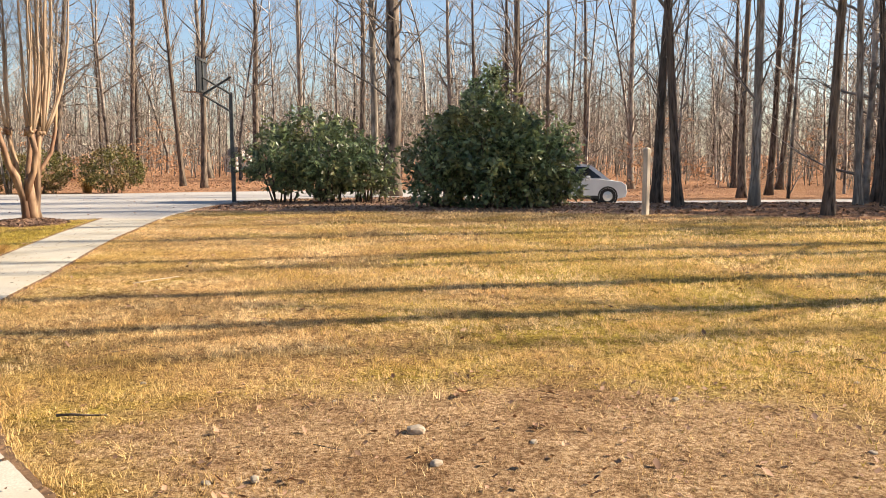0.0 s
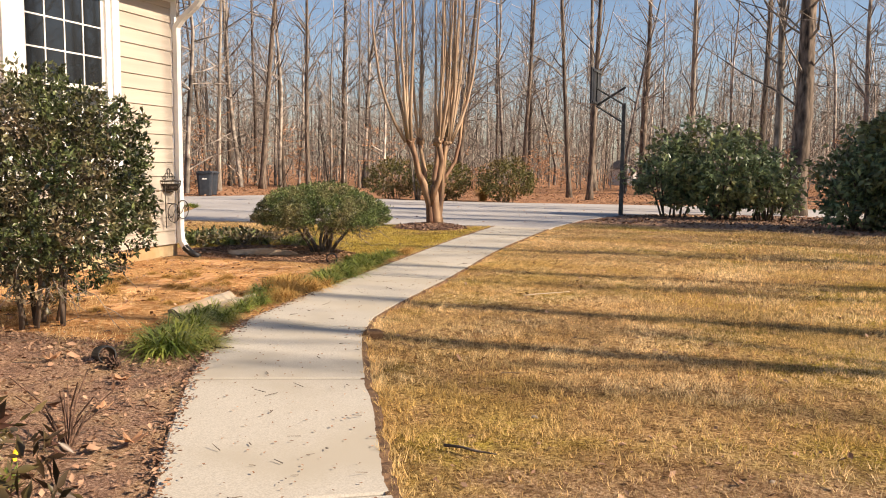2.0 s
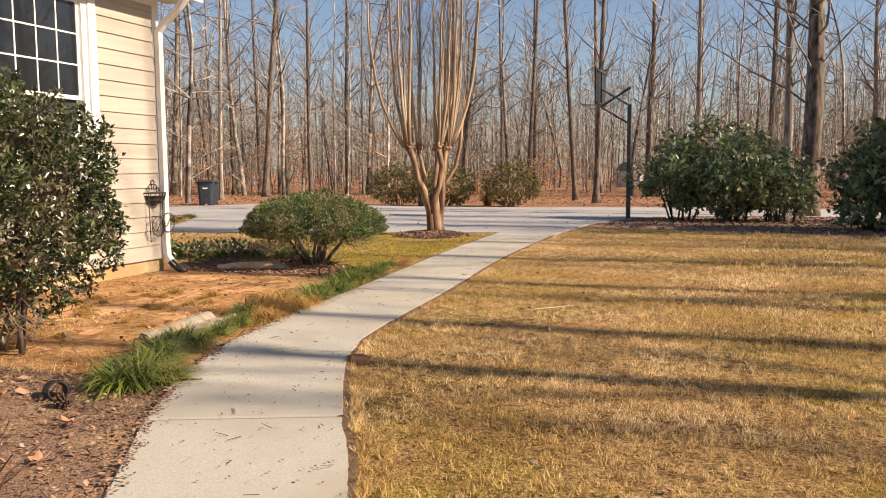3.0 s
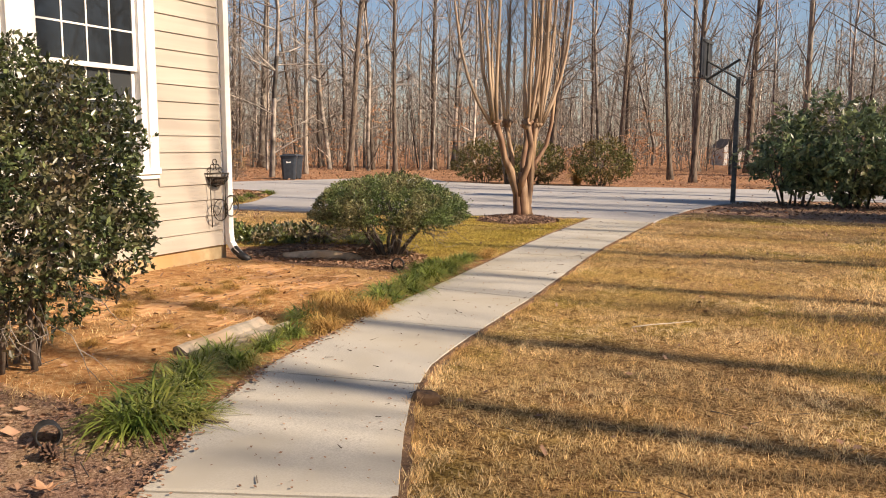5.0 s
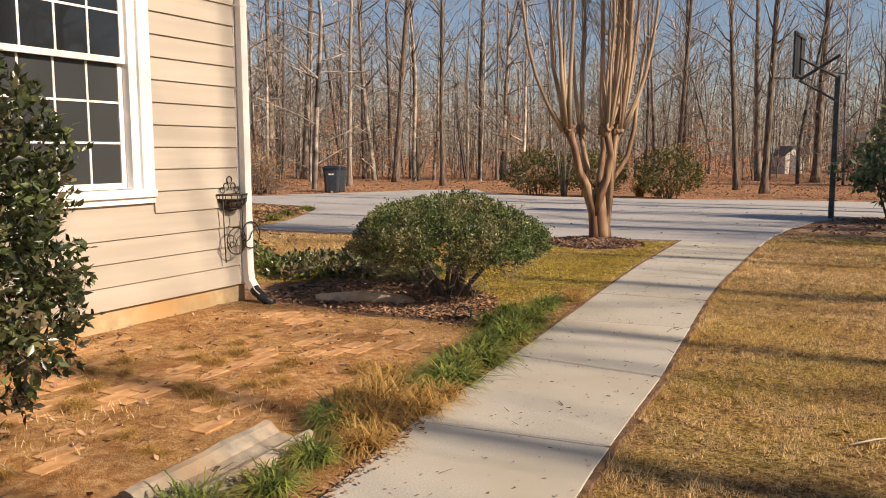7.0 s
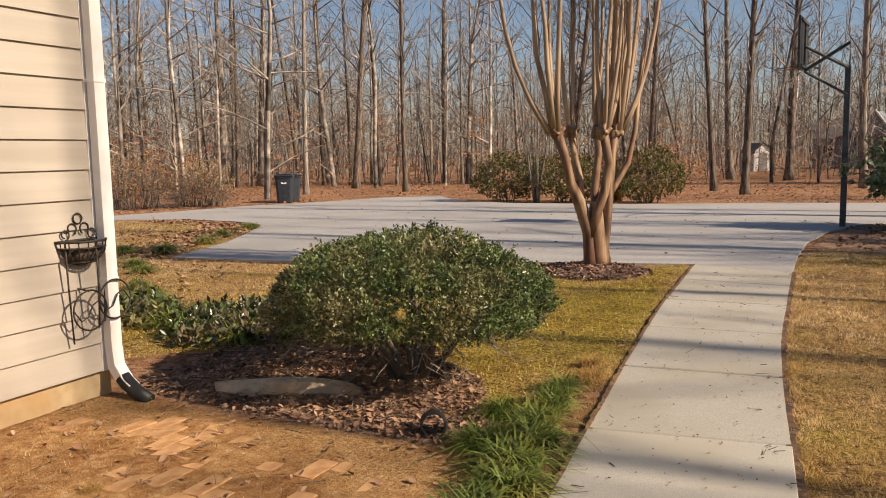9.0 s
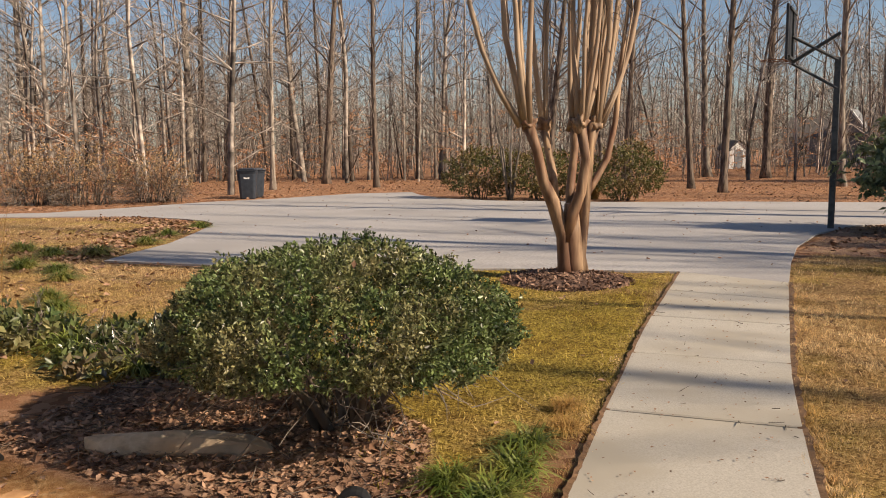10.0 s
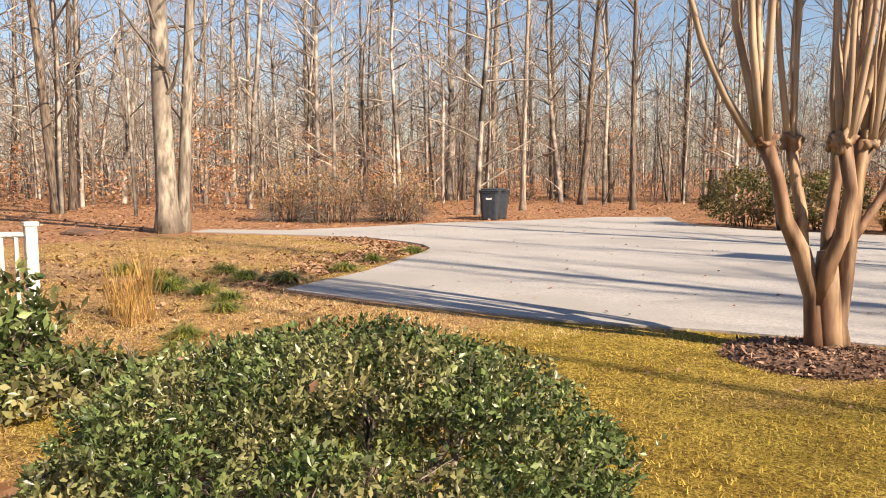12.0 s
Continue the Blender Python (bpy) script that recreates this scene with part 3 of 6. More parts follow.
# ---- house ----
def build_house():
    house = thing("house", HOUSE, "cream lap-sided house corner with white trim and downspout", "house")
    W0, W1, WB, WT = 1.20, 4.18, 1.10, 3.28
    top, lap = 3.52, 0.185
    wall = Geo()
    for s0, s1, z0, z1 in ((0, W0, 0.17, top), (W1, 9, 0.17, top), (W0, W1, 0.17, WB), (W0, W1, WT, top)):
        wall.box(s0, s1, -0.18, -0.004, z0, z1)
    wall.box(0, 0.18, -9, -0.18, 0.17, top)
    wall.box(8.82, 9, -9, -0.18, 0.17, top)
    wall.box(0.18, 8.82, -9, -8.82, 0.17, top)
    part("wall", wall, SIDING, house)
    part("ceiling", Geo().box(0.18, 8.82, -8.82, -0.18, top - 0.1, top), WHITE, house)
    f = Geo().box(0.015, 9, -0.2, -0.015, -0.3, 0.166).box(0.015, 0.2, -9, -0.2, -0.3, 0.166)
    part("foundation", f, FOUNDATION, house, "clay-stained concrete foundation")
    z = 0.17
    while z < top - 0.02:
        z1 = min(z + lap, top)
        spans = [(0.10, 9.0)]
        if z1 > WB - 0.10 and z < WT + 0.10:
            spans = [(0.10, W0 - 0.10), (W1 + 0.10, 9.0)]
        for a, b in spans:
            g = Geo()
            v = []
            for s in (a, b):
                v += [(s, -0.004, z), (s, 0.022, z), (s, 0.022, z + 0.003), (s, 0.004, z1 + 0.012), (s, -0.004, z1 + 0.012)]
            g.add(v, [(i, (i + 1) % 5, 5 + (i + 1) % 5, 5 + i) for i in range(5)] + [(4, 3, 2, 1, 0), (5, 6, 7, 8, 9)])
            part("siding_board", g, SIDING, house)
        z += lap
    for row in range(18):
        z = 0.17 + row * lap
        v = []
        for y in (-9.0, -0.004):
            v += [(0.004, y, z), (-0.017, y, z), (-0.017, y, z + 0.003), (-0.004, y, z + lap + 0.012), (0.004, y, z + lap + 0.012)]
        g = Geo().add(v, [(5 + i, 5 + (i + 1) % 5, (i + 1) % 5, i) for i in range(5)])
        part("siding_board", g, SIDING, house)
    part("corner_board", Geo().box(-0.022, 0.10, -0.004, 0.022, 0.165, top, 0.004), WHITE, house)
    part("corner_board", Geo().box(-0.024, -0.002, -0.10, -0.006, 0.165, top, 0.004), WHITE, house)
    # twin double-hung window with divided panes
    for a, b in ((1.30, 2.54), (2.84, 4.08)):
        win = part("window", Geo().box(a, b, -0.14, -0.13, WB, WT), PANE, house, "double-hung window, four by three panes a sash")
        for name, z0, z1, y in (("lower_sash", 1.12, 2.18, -0.075), ("upper_sash", 2.12, 3.26, -0.035)):
            s = Geo()
            s.box(a, a + 0.045, y - 0.03, y, z0, z1, 0.004).box(b - 0.045, b, y - 0.03, y, z0, z1, 0.004)
            s.box(a + 0.045, b - 0.045, y - 0.03, y, z0, z0 + 0.05, 0.004).box(a + 0.045, b - 0.045, y - 0.03, y, z1 - 0.045, z1, 0.004)
            part(name, s, WHITE, win)
            ga, gb, gc, gd = a + 0.045, b - 0.045, z0 + 0.05, z1 - 0.045
            for i in range(1, 4):
                x = ga + (gb - ga) * i / 4
                part("muntin", Geo().box(x - 0.009, x + 0.009, y - 0.024, y - 0.006, gc, gd), WHITE, win)
            for i in range(1, 3):
                zz = gc + (gd - gc) * i / 3
                part("muntin", Geo().box(ga, gb, y - 0.023, y - 0.007, zz - 0.009, zz + 0.009), WHITE, win)
            for i in range(4):
                for j in range(3):
                    x0, x1 = ga + (gb - ga) * i / 4, ga + (gb - ga) * (i + 1) / 4
                    z2, z3 = gc + (gd - gc) * j / 3, gc + (gd - gc) * (j + 1) / 3
                    part("pane", Geo().box(x0, x1, y - 0.018, y - 0.014, z2, z3), SCREEN if name == "lower_sash" else PANE, win)
    for a, b in ((W0 - 0.10, W0 + 0.02), (W1 - 0.02, W1 + 0.10)):
        part("window_casing", Geo().box(a, b, -0.02, 0.03, WB - 0.10, WT + 0.12, 0.005), WHITE, house)
    part("window_casing", Geo().box(W0 + 0.02, W1 - 0.02, -0.02, 0.03, WT - 0.02, WT + 0.12, 0.005), WHITE, house)
    part("window_casing", Geo().box(2.54, 2.84, -0.14, 0.025, WB, WT - 0.02, 0.005), WHITE, house)
    for a, b in ((W0 + 0.02, 1.30), (4.08, W1 - 0.02)):
        part("window_jamb", Geo().box(a, b, -0.14, 0.0, WB, WT - 0.02), WHITE, house)
    part("window_sill", Geo().box(W0 - 0.10, W1 + 0.10, -0.14, 0.055, WB - 0.05, WB + 0.015, 0.006), WHITE, house)
    part("window_apron", Geo().box(W0 + 0.02, W1 - 0.02, -0.003, 0.028, WB - 0.10, WB - 0.05), WHITE, house)
    # eaves
    part("frieze_board", Geo().box(-0.02, 9, -0.003, 0.026, 3.40, 3.52, 0.004), WHITE, house)
    part("soffit", Geo().box(-0.40, 9, -0.1, 0.42, 3.52, 3.54), WHITE, house)
    part("fascia", Geo().box(-0.40, 9, 0.42, 0.445, 3.50, 3.70), WHITE, house)
    gut = Geo()
    prof = [(0.445, 3.69), (0.448, 3.58), (0.50, 3.575), (0.545, 3.62), (0.56, 3.69), (0.555, 3.69), (0.54, 3.625), (0.50, 3.582), (0.452, 3.585), (0.449, 3.69)]
    gut.add([(s, y, z) for s in (-0.42, 9) for y, z in prof], [(i, (i + 1) % 10, 10 + (i + 1) % 10, 10 + i) for i in range(10)] + [tuple(range(9, -1, -1)), tuple(range(10, 20))])
    part("gutter", gut, WHITE, house)
    roof = Geo().add([(-0.4, 0.47, 3.70), (9.4, 0.47, 3.70), (9.4, -4.5, 6.2), (-0.4, -4.5, 6.2), (-0.4, 0.47, 3.74), (9.4, 0.47, 3.74), (9.4, -4.5, 6.24), (-0.4, -4.5, 6.24),
                      (-0.4, -9.4, 3.70), (9.4, -9.4, 3.70), (-0.4, -9.4, 3.74), (9.4, -9.4, 3.74)],
                     [(0, 3, 2, 1), (4, 5, 6, 7), (0, 1, 5, 4), (0, 4, 7, 3), (1, 2, 6, 5), (3, 8, 9, 2), (7, 6, 11, 10), (8, 10, 11, 9), (3, 7, 10, 8), (2, 9, 11, 6)])
    part("roof", roof, SHINGLE, house)
    part("gable", Geo().add([(0, 0, 3.52), (0, -9, 3.52), (0, -4.5, 6.15), (0.1, 0, 3.52), (0.1, -9, 3.52), (0.1, -4.5, 6.15)], [(0, 2, 1), (3, 4, 5), (0, 3, 5, 2), (1, 2, 5, 4)]), SIDING, house)
    # downspout: rectangular pipe with elbows at both ends
    pipe = Geo()
    pth = [(0.05, 0.50, 3.60), (0.05, 0.49, 3.46), (0.05, 0.40, 3.36), (0.05, 0.16, 3.18), (0.05, 0.072, 3.08), (0.05, 0.07, 2.9), (0.05, 0.07, 0.34), (0.05, 0.085, 0.20), (0.05, 0.16, 0.10), (0.05, 0.22, 0.06)]
    v, fcs = [], []
    for i, p in enumerate(pth):
        d = Vector(pth[min(i + 1, 9)]) - Vector(pth[max(i - 1, 0)])
        d.normalize()
        nn = Vector((1, 0, 0)).cross(d)
        for du, dn in ((-0.042, -0.032), (0.042, -0.032), (0.042, 0.032), (-0.042, 0.032)):
            v.append(Vector(p) + Vector((du, 0, 0)) + nn * dn)
    for i in range(9):
        fcs += [(i * 4 + k, i * 4 + (k + 1) % 4, i * 4 + 4 + (k + 1) % 4, i * 4 + 4 + k) for k in range(4)]
    spout = part("downspout", pipe.add(v, fcs), WHITE, house, "white rectangular metal downspout")
    for z in (0.75, 2.0, 2.75):
        part("strap", Geo().box(0.002, 0.098, 0.017, 0.106, z, z + 0.025), WHITE, spout)
    boot = Geo().tube([(0.05, 0.135, 0.125), (0.05, 0.17, 0.09), (0.05, 0.26, 0.035), (0.045, 0.36, -0.005)], [0.050, 0.051, 0.047, 0.042], 14)
    part("drain_boot", boot, BLACK, house, "black plastic drain adaptor", True)


build_house()


# ---- trees ----
def branch_segments(rng, start, direction, length, radius, depth, out, droop=0.0, kids=4, least=0.004):
    """Adds the sticks of a limb and of its side branches."""
    n = 4 if depth > 1 else 3
    p, d = Vector(start), Vector(direction).normalized()
    step = length / n
    for i in range(n):
        d = (d + Vector((rng.gauss(0, 0.16), rng.gauss(0, 0.16), rng.gauss(0.05, 0.14) - droop))).normalized()
        q = p + d * step
        ra, rb = radius * (1 - i / n * 0.75), radius * (1 - (i + 1) / n * 0.75)
        out.append((p.copy(), q.copy(), ra, rb))
        if depth > 0 and (i > 0 or depth == 1):
            for _ in range(max(1, round(kids * rng.uniform(0.4, 1.0) / 2))):
                side = d.cross(Vector((rng.gauss(0, 1), rng.gauss(0, 1), rng.gauss(0, 1)))).normalized()
                nd = (d * rng.uniform(0.5, 1.0) + side * rng.uniform(0.5, 0.9)).normalized()
                branch_segments(rng, p.lerp(q, rng.random()), nd, length * rng.uniform(0.35, 0.6), max(rb * 0.55, least), depth - 1, out, droop, kids, least)
        p = q


def tree_template(rng, height, radius, low=0.28, limbs=16, depth=2, kids=3, lean=0.02, sides=9):
    """Trunk as tapered tube and the sticks of the crown."""
    n = 14
    pts, rad = [], []
    wx, wy = rng.gauss(0, lean), rng.gauss(0, lean)
    x = y = 0.0
    for i in range(n + 1):
        t = i / n
        z = height * t ** 1.25
        if i:
            wx += rng.gauss(0, 0.014) - wx * 0.25
            wy += rng.gauss(0, 0.014) - wy * 0.25
            x += wx * height / n
            y += wy * height / n
        pts.append((x, y, z - 0.08))
        flare = 1 + 0.55 * math.exp(-z / 0.28)
        rad.append(radius * flare * (1 - 0.84 * t ** 1.15) + 0.006)
    trunk = Geo().tube(pts, rad, sides, True, 0.06, rng)
    segs = []
    for k in range(limbs):
        t = low + (0.97 - low) * rng.random() ** 1.4
        i = min(int(t * n), n - 1)
        p = Vector(pts[i]).lerp(Vector(pts[i + 1]), rng.random())
        a = rng.uniform(0, 2 * math.pi)
        thin = 0.6 if t < 0.35 else 1.0
        up = rng.uniform(0.4, 1.6)
        d = Vector((math.cos(a), math.sin(a), up))
        branch_segments(rng, p, d, height * rng.uniform(0.08, 0.22) * (1.15 - 0.5 * t) * (0.4 + 0.6 * thin), max(rad[i] * rng.uniform(0.25, 0.42) * thin, 0.012), depth if t < 0.5 else 1, segs, 0.0, kids)
    return trunk, segs


def sticks(segs):
    return prisms([s[0] for s in segs], [s[1] for s in segs], np.array([s[2] for s in segs]), np.array([s[3] for s in segs]))


trng = random.Random(11)
TREE_KINDS = []
for k in range(6):
    h = trng.uniform(19, 24)
    trunk, segs = tree_template(trng, h, 0.24, trng.uniform(0.2, 0.3), 38, 2, 3, 0.008)
    v, f = sticks(segs)
    TREE_KINDS.append((trunk.v, trunk.f, fast_mesh("crown", v, f, TWIG)))

TREE_MESHES = {}


def forest_tree(x, y, radius, kind, bark, label, turn=0.0, tip=(0, 0), tall=1.0):
    """A bare forest tree; alike trunks share one mesh."""
    key = (kind, bark.name)
    if key not in TREE_MESHES:
        g = Geo()
        g.v, g.f = TREE_KINDS[kind][0], TREE_KINDS[kind][1]
        TREE_MESHES[key] = g.mesh("trunk", bark, True)
    s = radius * 0.84 / 0.24
    lean = Vector((0, 0, 1)).rotation_difference(Vector((tip[0], tip[1], 1))).to_matrix().to_4x4()
    m = pose(x, y, ground_z(x, y) - 0.05) @ lean @ Matrix.Rotation(radians(turn), 4, "Z") @ Matrix.Diagonal((s, s, tall, 1))
    t = thing("tree", m, label, "tree", "bare forest trees")
    part("trunk", TREE_MESHES[key], bark, t)
    part("crown", TREE_KINDS[kind][2], TWIG, t)
    return t


DARK, PALE = "bare tree with dark furrowed bark in leaf litter", "bare tree with pale grey bark in leaf litter"
# x, y, radius, pale bark, lean along x and y
TREES = (
    (-47.3, 47, 0.35, 1, 0.016, 0.017), (-47.3, 50.6, 0.39, 1, 0.004, 0.004), (-32.1, 38.5, 0.15, 1, 0.016, 0.014), (-45.4, 52.5, 0.17, 0, -0.08, -0.075),
    (-36.3, 47.6, 0.26, 0, 0.073, 0.057), (-38.6, 53.1, 0.18, 0, -0.045, -0.034), (-29.6, 43.4, 0.17, 0, -0.006, -0.004), (-37, 58.9, 0.26, 0, -0, -0),
    (-36, 59.5, 0.13, 1, 0.006, 0.004), (-44.1, 53.6, 0.17, 0, -0.005, -0.004), (-42.6, 54.9, 0.19, 0, -0.013, -0.011), (-46.8, 47.8, 0.15, 0, 0.008, 0.009),
    (-23.4, 64.5, 0.21, 0, 0.002, 0.001), (-15.1, 48.3, 0.17, 0, -0.045, -0.013), (-12.8, 44.2, 0.19, 0, 0.018, 0.004), (-18.7, 66.8, 0.3, 1, -0.04, -0.01),
    (-26.1, 64.4, 0.13, 0, -0.019, -0.007), (-35.4, 59.9, 0.17, 1, 0.002, 0.001), (-26.3, 19.7, 0.32, 1, -0, -0.001),
    (-26.4, 20.1, 0.19, 1, 0.017, 0.04), (-56.7, 36, 0.29, 1, 0.003, 0.006), (-45.6, 31.6, 0.19, 1, 0.005, 0.01), (-59.2, 43.4, 0.3, 1, 0.004, 0.008),
    (-57.2, 46.5, 0.22, 0, 0, 0), (-56.2, 47.9, 0.22, 1, 0, 0), (-47.5, 57.7, 0.3, 1, 0.001, 0.001), (-48.8, 56.5, 0.17, 1, -0.008, -0.008),
    (-39.1, 20.4, 0.24, 0, -0.015, -0.06), (-66.5, 24.7, 0.26, 0, 0.008, 0.038), (-46.6, 29.6, 0.12, 1, 0.007, 0.017), (-42.2, 21.8, 0.17, 0, 0.005, 0.019),
    (-4.5, 41.1, 0.17, 0, 0.013, 0.001), (-3.3, 33.4, 0.18, 1, -0.015, -0.001), (-2.6, 31.5, 0.36, 0, -0.002, -0), (12.6, 59.2, 0.28, 1, 0.013, -0.003),
    (6.3, 29.5, 0.21, 0, 0.025, -0.007), (5.3, 23.8, 0.15, 0, -0.072, 0.021), (7.5, 24.3, 0.15, 1, -0.002, 0.001), (7.4, 20, 0.13, 0, 0.02, -0.01),
    (17.7, 48.1, 0.24, 0, 0.016, -0.007), (22.4, 57.8, 0.25, 0, 0.031, -0.013), (20.4, 60.8, 0.26, 0, 0.014, -0.005), (10.4, 24.5, 0.12, 1, -0.037, 0.019),
    (5.7, 64.2, 0.47, 0, -0.004, 0), (4.4, 64.4, 0.26, 0, 0.002, -0), (7.4, 64, 0.26, 1, -0.007, 0.001), (-14.7, 65.3, 0.33, 0, 0.012, 0.003),
    (-9.3, 54.4, 0.24, 1, -0.009, -0.001), (-27, 59, 0.3, 0, 0.069, 0.031), (-21.9, 59, 0.21, 0, 0.022, 0.008), (10.2, 63.6, 0.22, 0, -0.018, 0.003),
    (10.8, 23.9, 0.1, 0, -0.05, 0.027), (0.1, 64.6, 0.24, 1, -0.015, 0), (2.2, 64.6, 0.22, 0, -0.013, 0.001), (-66, 48, 0.3, 1, 0, 0),
    (-60, 60, 0.34, 0, 0.02, 0), (14.8, 44.5, 0.26, 0, 0, 0.01), (16.5, 32, 0.22, 0, 0, 0), (12.8, 27.5, 0.12, 0, 0.02, 0),
    (3, 45, 0.22, 0, 0, 0),
)
frng = random.Random(5)
for k, (x, y, r, pale, sx, sy) in enumerate(TREES):
    forest_tree(x, y, r, k % len(TREE_KINDS), PALE_BARK if pale else BARK, PALE if pale else DARK, frng.uniform(0, 360), (sx, sy))
# trees east of the lawn, whose shadows cross it
for x, y, r, kind in ((12.5, 11.5, 0.2, 1), (15.5, 13.4, 0.24, 3), (14.0, 16.0, 0.2, 0), (24.0, 12.0, 0.22, 5), (22.0, 16.5, 0.26, 2), (17.0, 19.0, 0.24, 4),
                      (34.0, 13.0, 0.26, 0), (38.0, 14.9, 0.28, 2), (30.0, 20.1, 0.28, 1), (26.0, 23.1, 0.22, 3), (22.0, 23.9, 0.2, 5), (33.0, 23.1, 0.26, 4),
                      (29.0, 25.6, 0.3, 0), (21.0, 25.5, 0.24, 2), (18.0, 28.0, 0.25, 1), (24.0, 29.5, 0.25, 4), (14.0, 30.2, 0.2, 3), (20.0, 32.5, 0.24, 0), (27.0, 33.0, 0.26, 3)):
    forest_tree(x, y, r, kind, BARK, DARK, frng.uniform(0, 360), (frng.gauss(0, 0.02), frng.gauss(0, 0.02)))


def far_woods():
    """The deep wood behind the nearer trees, and shadow-casting trees added to the east, joined as one."""
    rng, rs = random.Random(21), np.random.RandomState(3)
    kinds = []
    for k in range(8):
        h = rng.uniform(14, 21)
        pts_rng = random.Random(100 + k)
        segs, p, d = [], Vector((0, 0, -0.3)), Vector((rng.gauss(0, 0.03), rng.gauss(0, 0.03), 1))
        r = rng.uniform(0.09, 0.17)
        n = 7
        for i in range(n):
            q = p + d * (h / n)
            segs.append((p.copy(), q.copy(), r * (1 - 0.11 * i), r * (1 - 0.11 * (i + 1))))
            for _ in range(3 if i > 0 else 1):
                a = rng.uniform(0, 6.28)
                branch_segments(pts_rng, p.lerp(q, rng.random()), Vector((math.cos(a), math.sin(a), rng.uniform(0.2, 1.2))), rng.uniform(2.0, 4.6), r * 0.34, 2 if i in (1, 2, 3) else 1, segs, 0, 2, 0.016)
            d = (d + Vector((rng.gauss(0, 0.055), rng.gauss(0, 0.055), 0))).normalized()
            p = q
        kinds.append(sticks(segs))
    V, F, o = [], [], 0
    spots = []
    while len(spots) < 308:
        a, dist = rng.uniform(-62, 88), 50 + 70 * rng.random() ** 1.1
        if 225 < len(spots) < 268:
            a, dist = rng.uniform(42, 88), 32 + 34 * rng.random()
        # trees added east, out of view, only for the shadows they cast
        if len(spots) > 285:
            a, dist = rng.uniform(-100, -45), 22 + 34 * rng.random()
        x, y = -6 - dist * math.sin(radians(a)), 8 + dist * math.cos(radians(a))
        if inside(DRIVE_POLY, [x], [y])[0] > -2.0 or (y < 9 and x < 20) or (x > -27 and y < 40 and x < 13) or inside(LAWN_RIGHT, [x], [y])[0] > -1.5 or (2 < a < 13 and rng.random() < 0.35) or (-22 < x < -3 and 84 < y < 104):
            continue
        if x > 8 and y < 21:
            continue
        if min([(x - p[0]) ** 2 + (y - p[1]) ** 2 for p in spots] + [99]) < 1.7:
            continue
        spots.append((x, y))
    # more trees east, mostly out of view, added to streak the drive with shadows
    while len(spots) < 358:
        x, y = rng.uniform(9, 30), rng.uniform(24.0, 46)
        if x < 0.56 * y + 0.5 and len(spots) > 319:
            continue
        if inside(DRIVE_POLY, [x], [y])[0] < -0.8:
            spots.append((x, y))
    for x, y in spots:
        v, f = kinds[rng.randrange(8)]
        a, s = rng.uniform(0, 6.28), rng.uniform(0.6, 1.5)
        c, sn = math.cos(a) * s, math.sin(a) * s
        tall = rng.uniform(0.8, 1.15)
        w = np.stack([v[:, 0] * c - v[:, 1] * sn + x, v[:, 0] * sn + v[:, 1] * c + y, v[:, 2] * tall + ground_z(x, y)], 1)
        V.append(w)
        F.append(f + o)
        o += len(v)
    me = fast_mesh("far_woods", np.concatenate(V), np.concatenate(F), FAR_BARK)
    tagged(new("far_woods", me), "dense bare winter woods with thin grey-brown trunks", "woods", kind="stuff")

    # the wood beyond, where only stems and forked tops can be told apart
    p0, p1, r0, r1 = [], [], [], []
    for _ in range(1350):
        a, dist = rng.uniform(-70, 95), 105 + 130 * rng.random()
        x, y = -6 - dist * math.sin(radians(a)), 8 + dist * math.cos(radians(a))
        h, r = rng.uniform(9, 19), rng.uniform(0.08, 0.22)
        b = Vector((x, y, -1.2))
        e = b + Vector((rng.gauss(0, 0.5), rng.gauss(0, 0.5), h))
        p0.append(b), p1.append(e), r0.append(r), r1.append(r * 0.4)
        for _ in range(28):
            q = b.lerp(e, rng.uniform(0.1, 1.0))
            w = q + Vector((rng.gauss(0, 1.3), rng.gauss(0, 1.3), rng.uniform(0.2, 2.4)))
            p0.append(q), p1.append(w), r0.append(0.055), r1.append(0.025)
    v, f = prisms(p0, p1, np.array(r0), np.array(r1))
    tagged(new("distant_woods", fast_mesh("distant_woods", v, f, FAR_BARK)), "hazy far edge of the bare winter woods", "woods", kind="stuff")

    # slim young stems that fill the gaps between the trunks
    p0, p1, r0, r1 = [], [], [], []
    n = 0
    while n < 1600:
        a, dist = rng.uniform(-64, 90), 58 + 65 * rng.random()
        x, y = -6 - dist * math.sin(radians(a)), 8 + dist * math.cos(radians(a))
        if inside(DRIVE_POLY, [x], [y])[0] > -2.0 or inside(LAWN_RIGHT, [x], [y])[0] > -3 or y < 12 or (x > 8 and y < 22):
            continue
        n += 1
        h, r = rng.uniform(5, 16), rng.uniform(0.03, 0.075)
        p, d = Vector((x, y, ground_z(x, y) - 0.1)), Vector((rng.gauss(0, 0.1), rng.gauss(0, 0.1), 1))
        for i in range(3):
            q = p + d * (h / 3)
            p0.append(p), p1.append(q), r0.append(r * (1 - 0.28 * i)), r1.append(r * (0.72 - 0.28 * i))
            for _ in range(7):
                s = p.lerp(q, rng.random())
                e = s + Vector((rng.gauss(0, 1.0), rng.gauss(0, 1.0), rng.uniform(0.2, 2.0)))
                p0.append(s), p1.append(e), r0.append(0.024), r1.append(0.010)
            d = (d + Vector((rng.gauss(0, 0.1), rng.gauss(0, 0.1), 0))).normalized()
            p = q
    v, f = prisms(p0, p1, np.array(r0), np.array(r1))
